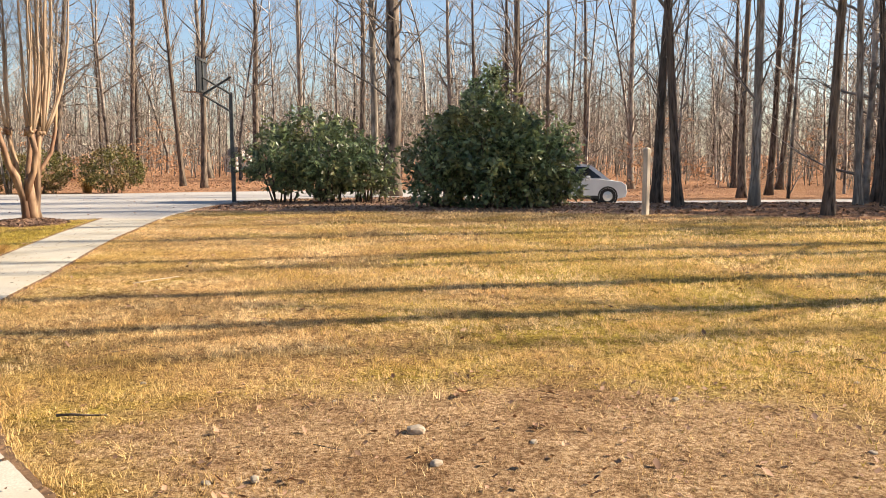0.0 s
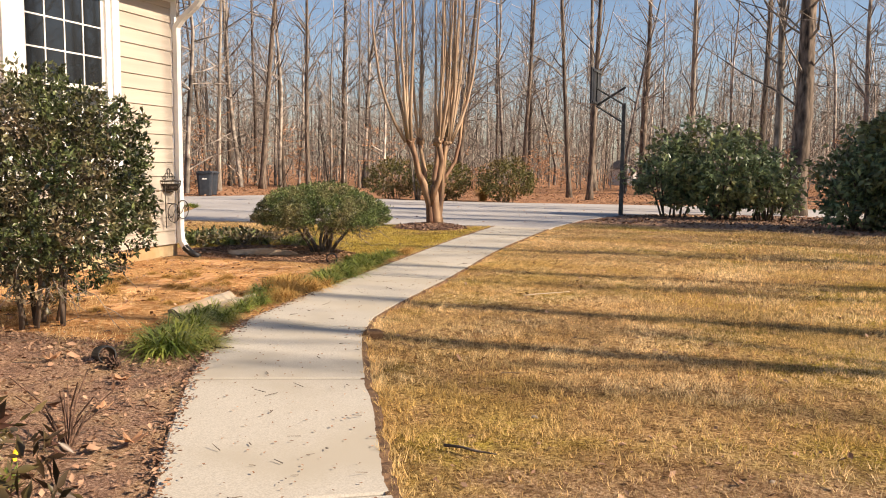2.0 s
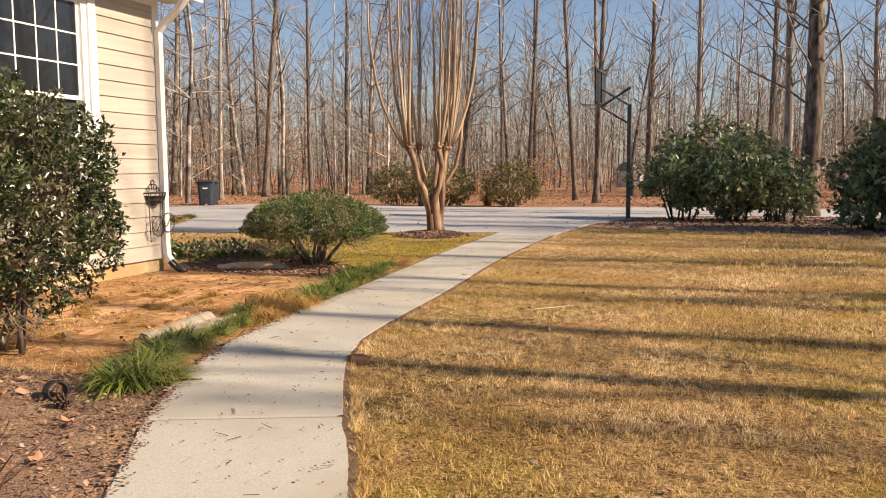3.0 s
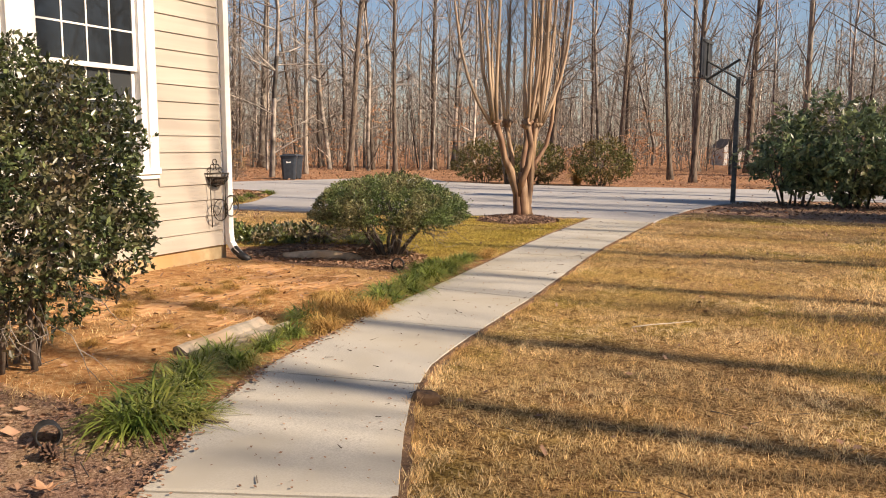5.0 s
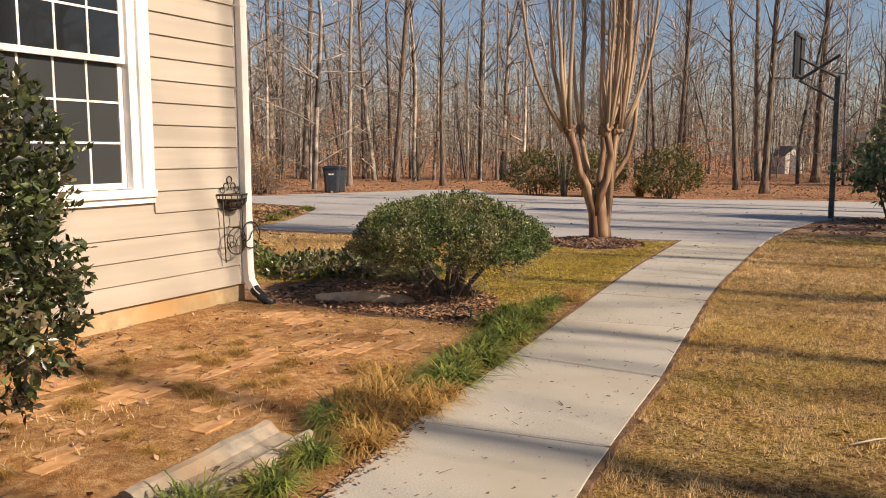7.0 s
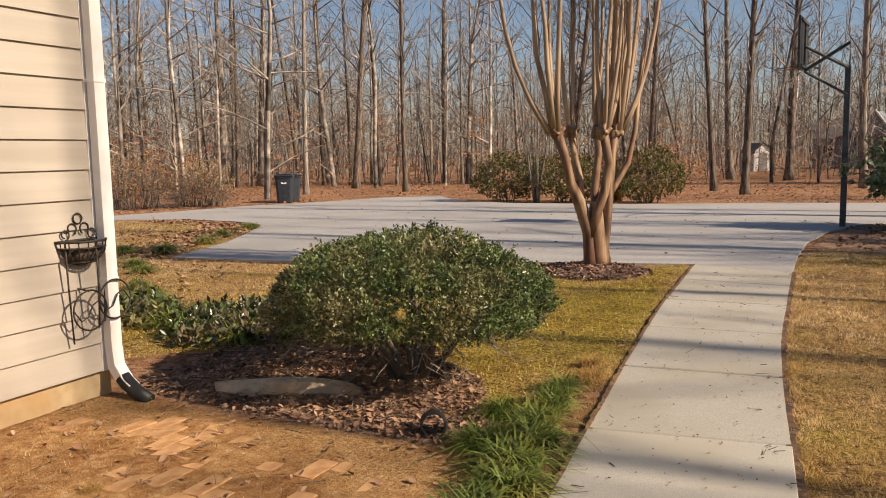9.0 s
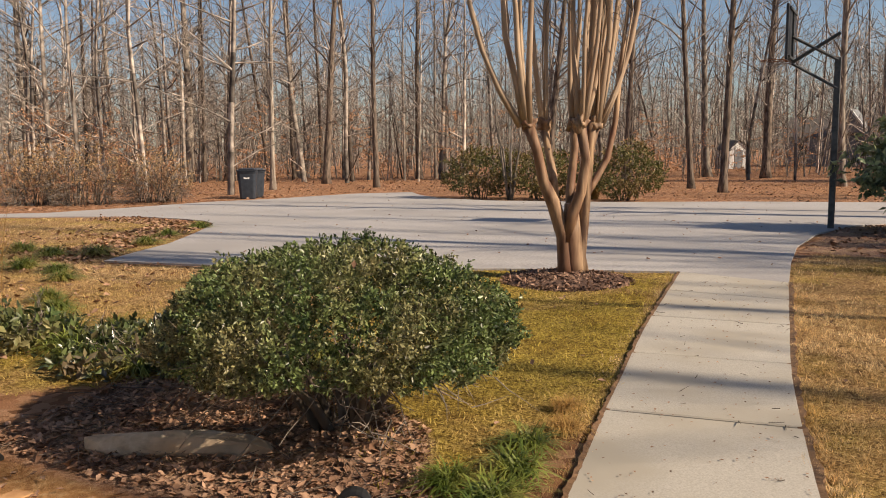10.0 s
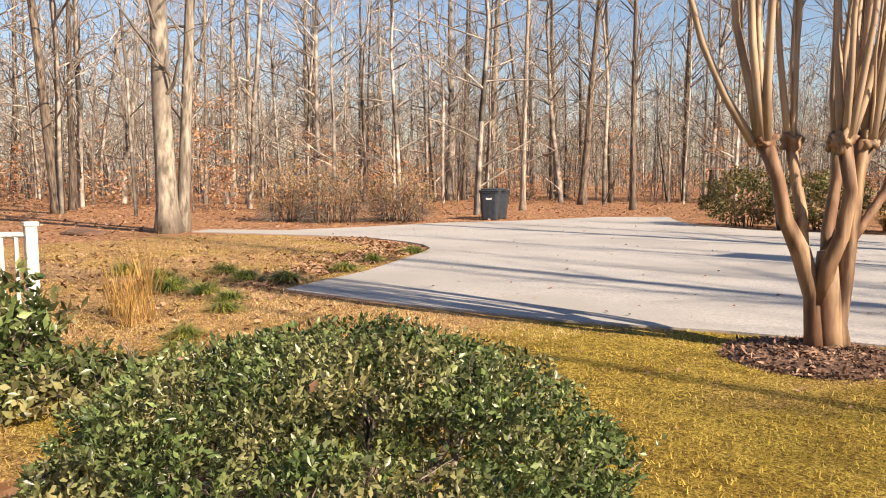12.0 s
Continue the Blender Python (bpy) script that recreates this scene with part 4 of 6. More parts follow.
    tagged(new("young_stems", fast_mesh("young_stems", v, f, FAR_BARK)), "slim young tree stems filling the bare woods", "saplings", kind="stuff")

    # saplings with clinging rust-coloured leaves
    segs, lp, ld = [], [], []
    n = 0
    while n < 240:
        a = rng.uniform(-60, 88)
        dist = (36 if a > 52 else 50) + 38 * rng.random()
        x, y = -6 - dist * math.sin(radians(a)), 8 + dist * math.cos(radians(a))
        if inside(DRIVE_POLY, [x], [y])[0] > -1.5 or inside(HEDGE_BED, [x], [y])[0] > -2 or (x > -31 and y < 24 and x < 11) or (-22 < x < 8 and y < 38) or (2 < a < 13 and rng.random() < 0.5):
            continue
        n += 1
        h = rng.uniform(1.6, 6.5)
        mine = []
        p, d = Vector((x, y, ground_z(x, y) - 0.1)), Vector((rng.gauss(0, 0.12), rng.gauss(0, 0.12), 1))
        for i in range(4):
            q = p + d * (h / 4)
            mine.append((p.copy(), q.copy(), 0.007 * h * (1 - i / 5), 0.007 * h * (1 - (i + 1) / 5)))
            for _ in range(3):
                b = rng.uniform(0, 6.28)
                branch_segments(rng, p.lerp(q, rng.random()), Vector((math.cos(b), math.sin(b), rng.uniform(-0.05, 0.25))), rng.uniform(0.7, 2.2), 0.009, 1, mine, 0.03, 2)
            d = (d + Vector((rng.gauss(0, 0.1), rng.gauss(0, 0.1), 0))).normalized()
            p = q
        segs += mine
        if rng.random() < 0.62:
            for s in mine[4:]:
                for _ in range(5):
                    if rng.random() < 0.75:
                        lp.append(s[0].lerp(s[1], rng.random()))
                        ld.append((rng.gauss(0, 1), rng.gauss(0, 1), -0.5))
    v, f = sticks(segs)
    tagged(new("saplings", fast_mesh("saplings", v, f, TWIG)), "thin bare saplings and brush at the wood's edge", "saplings", kind="stuff")
    v, f = leaves(lp, ld, rs.uniform(0.09, 0.17, len(lp)), rs.uniform(0.06, 0.10, len(lp)), 0.2, rs)
    tagged(new("rust_leaves", fast_mesh("rust_leaves", v, f, RUST_LEAF)), "rust-coloured dead leaves clinging to young beeches", "leaves", kind="stuff")


far_woods()


# ---- the pruned multi-stemmed tree by the drive ----
def crape_myrtle():
    rng = random.Random(8)
    R, D = Vector((0.656, 0.755, 0)), Vector((-0.755, 0.656, 0))

    def at(r, d, z):
        return R * r + D * d + Vector((0, 0, z))

    t = thing("crape_myrtle", pose(-8.88, 18.42, 0.08) @ Matrix.Diagonal((1, 1, 0.92, 1)), "pruned crape myrtle with smooth tan multi-stemmed trunks", "tree")
    trunk = Geo()
    trunk.tube([at(-0.06, 0, -0.1), at(-0.08, 0, 0.12), at(-0.10, 0.0, 0.45), at(-0.21, 0.03, 0.85), at(-0.36, 0.0, 1.15), at(-0.41, 0.04, 1.5), at(-0.52, 0.05, 1.82)],
               [0.12, 0.092, 0.084, 0.080, 0.062, 0.056, 0.07], 12, True, 0.07, rng)
    trunk.tube([at(0.12, 0.02, -0.1), at(0.10, 0.02, 0.2), at(0.15, 0.03, 0.6), at(0.17, 0.0, 1.1), at(0.20, -0.02, 1.55), at(0.25, -0.04, 1.84)],
               [0.115, 0.090, 0.078, 0.072, 0.062, 0.08], 12, True, 0.07, rng)
    trunk.tube([at(-0.08, -0.02, 0.4), at(-0.03, -0.08, 0.75), at(0.05, -0.12, 1.0), at(0.10, -0.14, 1.4), at(0.02, -0.15, 1.85)], [0.07, 0.066, 0.058, 0.052, 0.06], 10, True, 0.07, rng)
    trunk.tube([at(-0.2, 0.05, 0.9), at(-0.16, 0.16, 1.2), at(-0.2, 0.24, 1.6), at(-0.22, 0.26, 1.8)], [0.06, 0.052, 0.046, 0.055], 10, True, 0.07, rng)
    trunk.tube([at(0.17, 0.0, 0.95), at(0.32, 0.06, 1.12), at(0.50, 0.10, 1.4), at(0.62, 0.14, 1.85), at(0.70, 0.18, 2.5), at(0.82, 0.2, 3.4)], [0.05, 0.042, 0.038, 0.034, 0.028, 0.02], 9, True, 0.05, rng)
    trunk.tube([at(0.05, 0.1, 0.5), at(0.1, 0.25, 1.0), at(0.2, 0.34, 1.5), at(0.22, 0.38, 1.8)], [0.065, 0.055, 0.048, 0.06], 9, True, 0.07, rng)
    trunk.tube([at(0.03, 0.01, -0.1), at(0.02, 0.01, 0.15), at(0.0, 0.0, 0.45), at(-0.02, -0.02, 0.86)], [0.14, 0.12, 0.115, 0.075], 12, True, 0.06, rng)
    part("trunk", trunk, MYRTLE, t, "peeling tan trunk with swollen knuckles", True)
    knuckles = [((-0.52, 0.05), 8, -0.10), ((0.26, -0.04), 9, 0.16), ((0.02, -0.15), 6, 0.02), ((-0.22, 0.26), 5, -0.05), ((0.22, 0.38), 5, 0.1)]
    twigs = []
    for (kr, kd), n, bias in knuckles:
        bm = bmesh.new()
        bmesh.ops.create_icosphere(bm, subdivisions=3, radius=1)
        for q in bm.verts:
            swell = 1 + 0.75 * noise.noise(q.co * 1.9 + Vector((kr * 9, 0, 0))) + 0.25 * noise.noise(q.co * 5)
            q.co = at(kr, kd, 1.83) + Vector((q.co.x * 0.085, q.co.y * 0.085, q.co.z * 0.10)) * swell
        me = bpy.data.meshes.new("knuckle")
        bm.to_mesh(me)
        bm.free()
        me.materials.append(MYRTLE)
        me.shade_smooth()
        part("knuckle", me, MYRTLE, t)
        for k in range(n):
            out_r, out_d = bias + rng.gauss(0, 0.13), rng.gauss(0, 0.2)
            if k == 0 and abs(kr) > 0.24:
                out_r = 0.78 * math.copysign(1, kr)
            p = at(kr + out_r * 0.10, kd + out_d * 0.12, 1.80)
            big = k == 0 or rng.random() < 0.55
            r0 = rng.uniform(0.028, 0.042) if big else rng.uniform(0.011, 0.018)
            ln = rng.uniform(3.2, 4.6) if big else rng.uniform(1.6, 3.4)
            pts, rad = [p], [r0 * 1.15]
            e = at(kr, kd, 1.8)
            for j in range(1, 8):
                s = j / 7
                spread = (1 - (1 - s) ** 4.0) * 0.58 + 0.16 * s
                pts.append(e + R * (out_r * spread * 1.35 + rng.gauss(0, 0.012)) + D * (out_d * spread * 1.35 + rng.gauss(0, 0.012)) + Vector((0, 0, ln * s ** 1.08)))
                rad.append(r0 * (1 - 0.72 * s))
            part("stem", Geo().tube(pts, rad, 7 if big else 5, True), MYRTLE_SHOOT, t, "", True)
            for j in range(3, 8):
                for _ in range(2):
                    dd = Vector((rng.gauss(0, 0.35), rng.gauss(0, 0.35), 1))
                    branch_segments(rng, pts[j], dd, rng.uniform(0.5, 1.2), 0.007, 1, twigs, 0, 2)
    v, f = sticks(twigs)
    part("twig_spray", fast_mesh("twig_spray", v, f, TWIG), TWIG, t)
    # bark ring at its foot
    g, rs = Geo(), random.Random(3)
    rings = [(0.0, 0.085), (0.3, 0.08), (0.6, 0.065), (0.82, 0.045), (0.95, 0.0), (1.0, -0.03)]
    n = 40
    vv = [(0.78 * r * math.cos(6.2832 * k / n) * rs.uniform(0.97, 1.03), 0.72 * r * math.sin(6.2832 * k / n) * rs.uniform(0.97, 1.03), z + rs.uniform(-0.012, 0.012)) for r, z in rings for k in range(n)]
    g.add(vv, [(i * n + k, i * n + (k + 1) % n, i * n + n + (k + 1) % n, i * n + n + k) for i in range(len(rings) - 1) for k in range(n)])
    bed = thing("mulch_ring", pose(-8.88, 18.28, 0.0), "round bark mulch bed heaped under the pruned tree", "mulch bed")
    part("mulch_mound", g, MULCH, bed, "", True)
    ns = np.random.RandomState(6)
    a, q = ns.uniform(0, 6.2832, 2600), np.sqrt(ns.random(2600))
    d = np.stack([np.cos(ns.uniform(0, 6.28, 2600)), np.sin(ns.uniform(0, 6.28, 2600)), ns.normal(0, 0.35, 2600)], 1)
    v, f = leaves(np.stack([0.76 * q * np.cos(a), 0.7 * q * np.sin(a), 0.095 - 0.085 * q ** 2.2], 1), d, ns.uniform(0.03, 0.085, 2600), ns.uniform(0.012, 0.03, 2600), 0.3, ns)
    tagged(part("chip_layer", fast_mesh("chip_layer", v, f, MULCH_CHIP), MULCH_CHIP, bed), kind="stuff")


crape_myrtle()


# ---- shrubs ----
def shrub(name, m, rx, ry, z0, z1, count, leaf, material, label, seed, category="shrub", stems=9, lumps=0.22, group="", foot=0.12, spire=0.0, open_=0.3, waist=0.42, gap=0.0,
          twig_sprays=0, per=9, droop=0.0, thick=0.02, under=1.0, slim=1.0):
    """A shrub: stems from the foot and a crown of short shoots, each with its own tuft of folded leaves."""
    rs, rng = np.random.RandomState(seed), random.Random(seed)
    t = thing(name, m, label, category, group)
    h = (z1 - z0)
    cz = z0 + h * waist
    want = count // per
    d = rs.normal(size=(want * 4, 3))
    d /= np.linalg.norm(d, axis=1, keepdims=True)
    lump = np.array([noise.noise(Vector((a * 1.9 + seed, b * 1.9, c * 1.9))) + 0.6 * noise.noise(Vector((a * 4.7, b * 4.7 + seed, c * 4.7))) for a, b, c in d])
    hole = np.array([noise.noise(Vector((a * 9.5, b * 9.5 + seed, c * 9.5))) for a, b, c in d])
    keep = (lump > -0.62 + gap) & (hole > -0.32)
    keep &= (d[:, 2] > -0.35) | (rs.random(len(d)) < under)
    depth = 1 - open_ * rs.random(len(d)) ** 2.2
    stray = rs.random(len(d)) < 0.02
    r = depth * (1 + lumps * lump) + 0.05 * hole + np.where(stray, rs.uniform(0.03, 0.12, len(d)), 0)
    vert = np.where(d[:, 2] > 0, h * (1 - waist), h * waist)
    p = np.stack([d[:, 0] * r * rx, d[:, 1] * r * ry, cz + d[:, 2] * r * vert], 1)
    if spire:
        w = np.clip((p[:, 2] - cz) / (z1 - cz), 0, 1)
        p[:, 0] *= 1 - spire * w
        p[:, 1] *= 1 - spire * w
    keep &= p[:, 2] > 0.05
    p, d = p[keep][:want], d[keep][:want]
    ax = d * 0.7 + rs.normal(size=d.shape) * 0.4 + np.array([[0, 0, 0.3]])
    ax /= np.linalg.norm(ax, axis=1, keepdims=True)
    ax, q = np.repeat(ax, per, 0), np.repeat(p, per, 0)
    q = q + ax * (leaf * 2.0 * rs.uniform(-0.6, 0.5, len(q)))[:, None]
    al = ax * 0.5 + rs.normal(size=ax.shape) * 0.55 + np.array([[0, 0, -droop]])
    L = leaf * rs.uniform(0.6, 1.3, len(q))
    v, f = leaves(q, al, L, L * slim * rs.uniform(0.38, 0.55, len(q)), 0.16, rs)
    part("foliage", fast_mesh("foliage", v, f, material), material, t)
    segs = []
    for k in range(stems):
        a = 6.2832 * k / stems + rng.uniform(-0.3, 0.3)
        base = Vector((math.cos(a) * foot * rng.uniform(0.2, 1), math.sin(a) * foot * rng.uniform(0.2, 1), -0.06))
        e = Vector((math.cos(a) * rx * rng.uniform(0.3, 0.75), math.sin(a) * ry * rng.uniform(0.3, 0.75), cz + rng.uniform(-0.1, 0.35) * h))
        mid = base.lerp(e, 0.45) + Vector((rng.gauss(0, 0.05), rng.gauss(0, 0.05), 0.08 * h))
        st = Geo().tube([base, base.lerp(mid, 0.5) + Vector((rng.gauss(0, 0.02), rng.gauss(0, 0.02), 0.02)), mid, e], [thick, thick * 0.8, thick * 0.65, thick * 0.35], 7, True, 0.08, rng)
        part("stem", st, BARK, t, "", True)
        for _ in range(6):
            branch_segments(rng, mid.lerp(e, rng.random()), (e - mid) + Vector((rng.gauss(0, 0.4), rng.gauss(0, 0.4), rng.gauss(0.1, 0.3))), rx * rng.uniform(0.2, 0.36), 0.006, 1, segs, 0, 2)
    for _ in range(twig_sprays):
        a = rng.uniform(0, 6.2832)
        low = Vector((math.cos(a) * rx * 0.45, math.sin(a) * ry * 0.45, z0 + rng.uniform(0.0, 0.3) * h))
        branch_segments(rng, low, Vector((math.cos(a), math.sin(a), rng.uniform(-0.5, 0.3))), rx * rng.uniform(0.35, 0.6), 0.005, 1, segs, 0.05, 2)
    v, f = sticks(segs)
    tagged(part("branchwork", fast_mesh("branchwork", v, f, TWIG), TWIG, t), kind="stuff")
    return t


shrub("dome_shrub", on_ground(-8.07, 13.15), 0.94, 0.94, 0.30, 0.99, 76000, 0.027, BOX_LEAF, "clipped dome-shaped evergreen shrub with small glossy leaves", 1, lumps=0.10, twig_sprays=80, stems=9, waist=0.32, open_=0.4,
      gap=0.1, thick=0.03, under=0.1, per=8)
shrub("holly_shrub", on_ground(-7.0, 7.72), 0.84, 0.84, 0.3, 1.92, 40000, 0.045, HOLLY, "tall rounded dark holly shrub with bare lower stems", 2, lumps=0.30, open_=0.55, stems=8, foot=0.22, twig_sprays=24, thick=0.022, under=0.6, gap=0.05)
for x, y, rx, ry, z0, z1, n, sd, sp, label in (
        (0.25, 24.0, 1.45, 1.4, 0.1, 3.25, 8500, 3, 0.3, "tall dark evergreen shrub with drooping leathery leaves"), (1.15, 23.6, 1.1, 1.0, 0.1, 2.35, 4200, 31, 0.1, "sunlit evergreen shrub with leathery leaves"),
        (-0.85, 24.0, 1.0, 1.0, 0.15, 2.25, 3400, 32, 0.1, "dark evergreen shrub with leathery leaves"), (2.0, 24.2, 0.85, 0.9, 0.1, 2.0, 3200, 33, 0.0, "lower evergreen shrub beside the tall one"),
        (-5.55, 27.0, 1.15, 1.1, 0.45, 2.2, 3000, 34, 0.0, "open evergreen shrub with bare crooked stems"), (-4.25, 27.1, 1.3, 1.2, 0.2, 2.6, 4600, 35, 0.1, "spreading open evergreen shrub with gaps"), (-3.15, 27.3, 0.85, 0.9, 0.25, 1.95, 2000, 36, 0.0, "small open evergreen shrub beside trunks")):
    shrub("rhododendron", on_ground(x, y), rx, ry, z0, z1, n, 0.17, BIG_LEAF, label, sd, group="evergreen shrubs by the lawn", lumps=0.42, stems=9, foot=0.4, spire=sp, open_=0.6, gap=0.36 if x < -3 else 0.15, per=7, droop=0.3, thick=0.03)
for x, y, rx, z1, sd in ((-19.2, 35.2, 1.35, 1.75, 6), (-16.9, 35.4, 1.25, 1.7, 7), (-14.0, 35.6, 1.2, 1.85, 8)):
    shrub("hedge_shrub", on_ground(x, y), rx, rx, 0.12, z1, 6500, 0.10, OLIVE_LEAF, "rounded olive-green shrub across the drive", sd, group="shrubs across the drive", lumps=0.24, stems=8, foot=0.3, waist=0.45, open_=0.5)


# ---- basketball hoop ----
def basketball_hoop():
    t = thing("basketball_hoop", on_ground(-7.03, 26.9), "dark steel driveway basketball hoop on a square pole", "basketball hoop")
    part("pole", Geo().box(-0.055, 0.055, -0.055, 0.055, -0.3, 3.23, 0.01), STEEL, t)
    # the board faces the drive, away from the pole
    A = Vector((-1.0, -0.03, 0)).normalized()
    S = Vector((-A.y, A.x, 0))

    def arm(a, b, w=0.028):
        return Geo().tube([a, b], [w, w], 6)

    for s in (-0.045, 0.045):
        part("arm", arm(Vector((0, 0, 3.18)) + S * s, A * 0.80 + S * s + Vector((0, 0, 3.66))), STEEL, t)
        part("arm", arm(Vector((0, 0, 2.66)) + S * s, A * 0.80 + S * s + Vector((0, 0, 3.16))), STEEL, t)
    part("brace", arm(A * -0.02 + Vector((0, 0, 3.68)), A * 0.80 + Vector((0, 0, 3.18)), 0.034), STEEL, t)
    m = Matrix(((A.x, S.x, 0, A.x * 0.82), (A.y, S.y, 0, A.y * 0.82), (0, 0, 1, 3.70), (0, 0, 0, 1)))
    b = part("backboard", Geo().box(0, 0.05, -0.56, 0.56, -0.50, 0.52, 0.012).moved(m), BOARD, t, "dark rectangular backboard")
    part("board_frame", Geo().box(-0.035, -0.002, -0.52, 0.52, 0.42, 0.47).box(-0.035, -0.002, -0.52, 0.52, -0.47, -0.42).box(-0.035, -0.002, -0.03, 0.03, -0.42, 0.42).moved(m), STEEL, b)
    ring = Geo()
    n = 24
    c = Vector((0.32, 0, -0.46))
    pts = [c + Vector((0.225 * math.cos(6.2832 * k / n), 0.225 * math.sin(6.2832 * k / n), 0)) for k in range(n + 1)]
    ring.tube(pts, [0.01] * (n + 1), 6, False).box(0.05, 0.10, -0.06, 0.06, -0.50, -0.43)
    part("rim", ring.moved(m), RIM, t, "rusty orange rim", True)
    net = Geo()
    for k in range(12):
        for s in (-1, 1):
            p = [c + Vector((r * math.cos(6.2832 * (k + s * o) / 12), r * math.sin(6.2832 * (k + s * o) / 12), z)) for r, o, z in ((0.225, 0, 0), (0.18, 0.5, -0.13), (0.14, 1, -0.26), (0.12, 1.5, -0.4))]
            net.tube(p, [0.003] * 4, 3, False)
    part("net", net.moved(m), WOOD, t, "thin string net")


basketball_hoop()


# ---- edging plants ----
def strap_clump(seed, blades, length, width, material, spread=1.0):
    """A tuft of arching strap leaves, each three lengths long."""
    rs = np.random.RandomState(seed)
    a = rs.uniform(0, 6.2832, blades)
    L = length * rs.uniform(0.6, 1.15, blades)
    lean = rs.uniform(0.45, 1.0, blades) * spread
    foot = rs.normal(size=(blades, 2)) * 0.06
    hz = np.stack([np.cos(a), np.sin(a)], 1)
    side = np.stack([-np.sin(a), np.cos(a), np.zeros(blades)], 1)
    rows = []
    for s, w in ((0, 0.7), (0.35, 1.0), (0.7, 0.85), (1.0, 0.05)):
        out = L * lean * (s ** 1.4) * 0.85
        up = L * (s * (1.12 - 0.30 * lean) - 0.72 * lean * s ** 2.6)
        c = np.stack([foot[:, 0] + hz[:, 0] * out, foot[:, 1] + hz[:, 1] * out, np.maximum(up, 0.008 + 0.01 * s)], 1)
        rows += [c - side * (width * w / 2), c + side * (width * w / 2)]
    v = np.stack(rows, 1).reshape(-1, 3)
    i = np.arange(blades)[:, None] * 8
    f = np.concatenate([i + np.array([[2 * k, 2 * k + 1, 2 * k + 3, 2 * k + 2]]) for k in range(3)], 0)
    return fast_mesh("foliage", v, f, material)


def tuft(name, me, m, label, category, group=""):
    t = thing(name, m, label, category, group)
    tagged(part("foliage", me, me.materials[0], t), kind="stuff")
    return t


LIRIOPE = [strap_clump(k, 270, 0.36, 0.0105, STRAP, 1.35) for k in range(3)]
DRY_TUFT = [strap_clump(10 + k, 340, 0.30, 0.006, DRY_STRAP, 1.2) for k in range(2)]
grng = random.Random(17)
for x, y, s, kind in ((-5.42, 7.42, 1.05, 0), (-5.60, 7.66, 0.95, 0), (-5.30, 7.62, 0.7, 0), (-5.72, 7.95, 0.85, 0), (-5.93, 8.2, 0.8, 0), (-5.85, 8.5, 0.62, 0), (-6.08, 8.55, 0.75, 0), (-6.02, 8.9, 0.62, 0),
                      (-6.12, 9.25, 0.6, 0), (-6.42, 9.72, 0.7, 0), (-6.28, 9.62, 0.6, 0), (-6.20, 9.75, 0.95, 1), (-6.30, 10.0, 1.05, 1), (-6.12, 10.05, 0.9, 1), (-6.45, 9.95, 1.0, 1), (-6.02, 9.5, 0.8, 1), (-6.5, 10.25, 0.9, 1), (-6.15, 10.3, 0.8, 1), (-6.65, 10.5, 0.8, 1), (-6.34, 10.35, 0.7, 0),
                      (-6.30, 10.6, 0.85, 0), (-6.44, 10.85, 0.85, 0), (-6.40, 11.15, 0.85, 0), (-6.55, 11.4, 0.9, 0), (-6.56, 11.75, 0.85, 0), (-6.70, 12.0, 0.9, 0), (-6.74, 12.35, 0.85, 0), (-6.95, 12.2, 0.8, 0), (-6.88, 12.65, 0.75, 0),
                      (-6.95, 13.0, 0.7, 0), (-7.05, 13.35, 0.6, 0), (-7.15, 12.75, 0.6, 0), (-6.98, 13.65, 0.6, 1), (-7.1, 14.0, 0.55, 1)):
    me = grng.choice(DRY_TUFT if kind else LIRIOPE)
    tuft("liriope", me, on_ground(x, y, 0, grng.uniform(0, 360), s), "tan withered tuft of border grass beside the path" if kind else "green arching strap-leaved border grass beside the path", "border grass", "grass tufts along the path")
for x, y, s in ((-9.95, 13.35, 0.9), (-10.25, 13.7, 0.95), (-9.6, 13.7, 0.85), (-9.9, 14.05, 0.9), (-10.4, 14.3, 0.8), (-9.25, 13.95, 0.7), (-10.1, 14.6, 0.7), (-10.6, 13.3, 0.9), (-9.1, 14.3, 0.7), (-8.9, 13.85, 0.7), (-9.45, 14.4, 0.8), (-11.0, 13.5, 0.9), (-11.4, 13.75, 0.9), (-11.9, 14.0, 0.85), (-12.5, 14.4, 0.8), (-11.2, 14.1, 0.8), (-13.1, 14.7, 0.8)):
    tuft("liriope", grng.choice(LIRIOPE), on_ground(x, y, 0, grng.uniform(0, 360), s), "dark green border grass by the house corner", "border grass", "grass tufts by the corner")
for x, y, s in ((-15.6, 16.0, 0.6), (-16.2, 15.8, 0.7), (-17.0, 16.0, 0.7), (-15.9, 17.3, 0.7), (-16.5, 17.0, 0.6), (-17.4, 17.1, 0.6), (-16.4, 18.6, 0.6), (-17.2, 19.7, 0.55), (-18.3, 15.9, 0.7), (-14.9, 16.0, 0.5), (-14.2, 15.6, 0.5), (-18.0, 21.2, 0.6)):
    tuft("liriope", grng.choice(LIRIOPE), on_ground(x, y, 0, grng.uniform(0, 360), s * 1.6), "low green tuft along the drive's island edge", "border grass", "grass tufts by the drive")
wrng = random.Random(29)
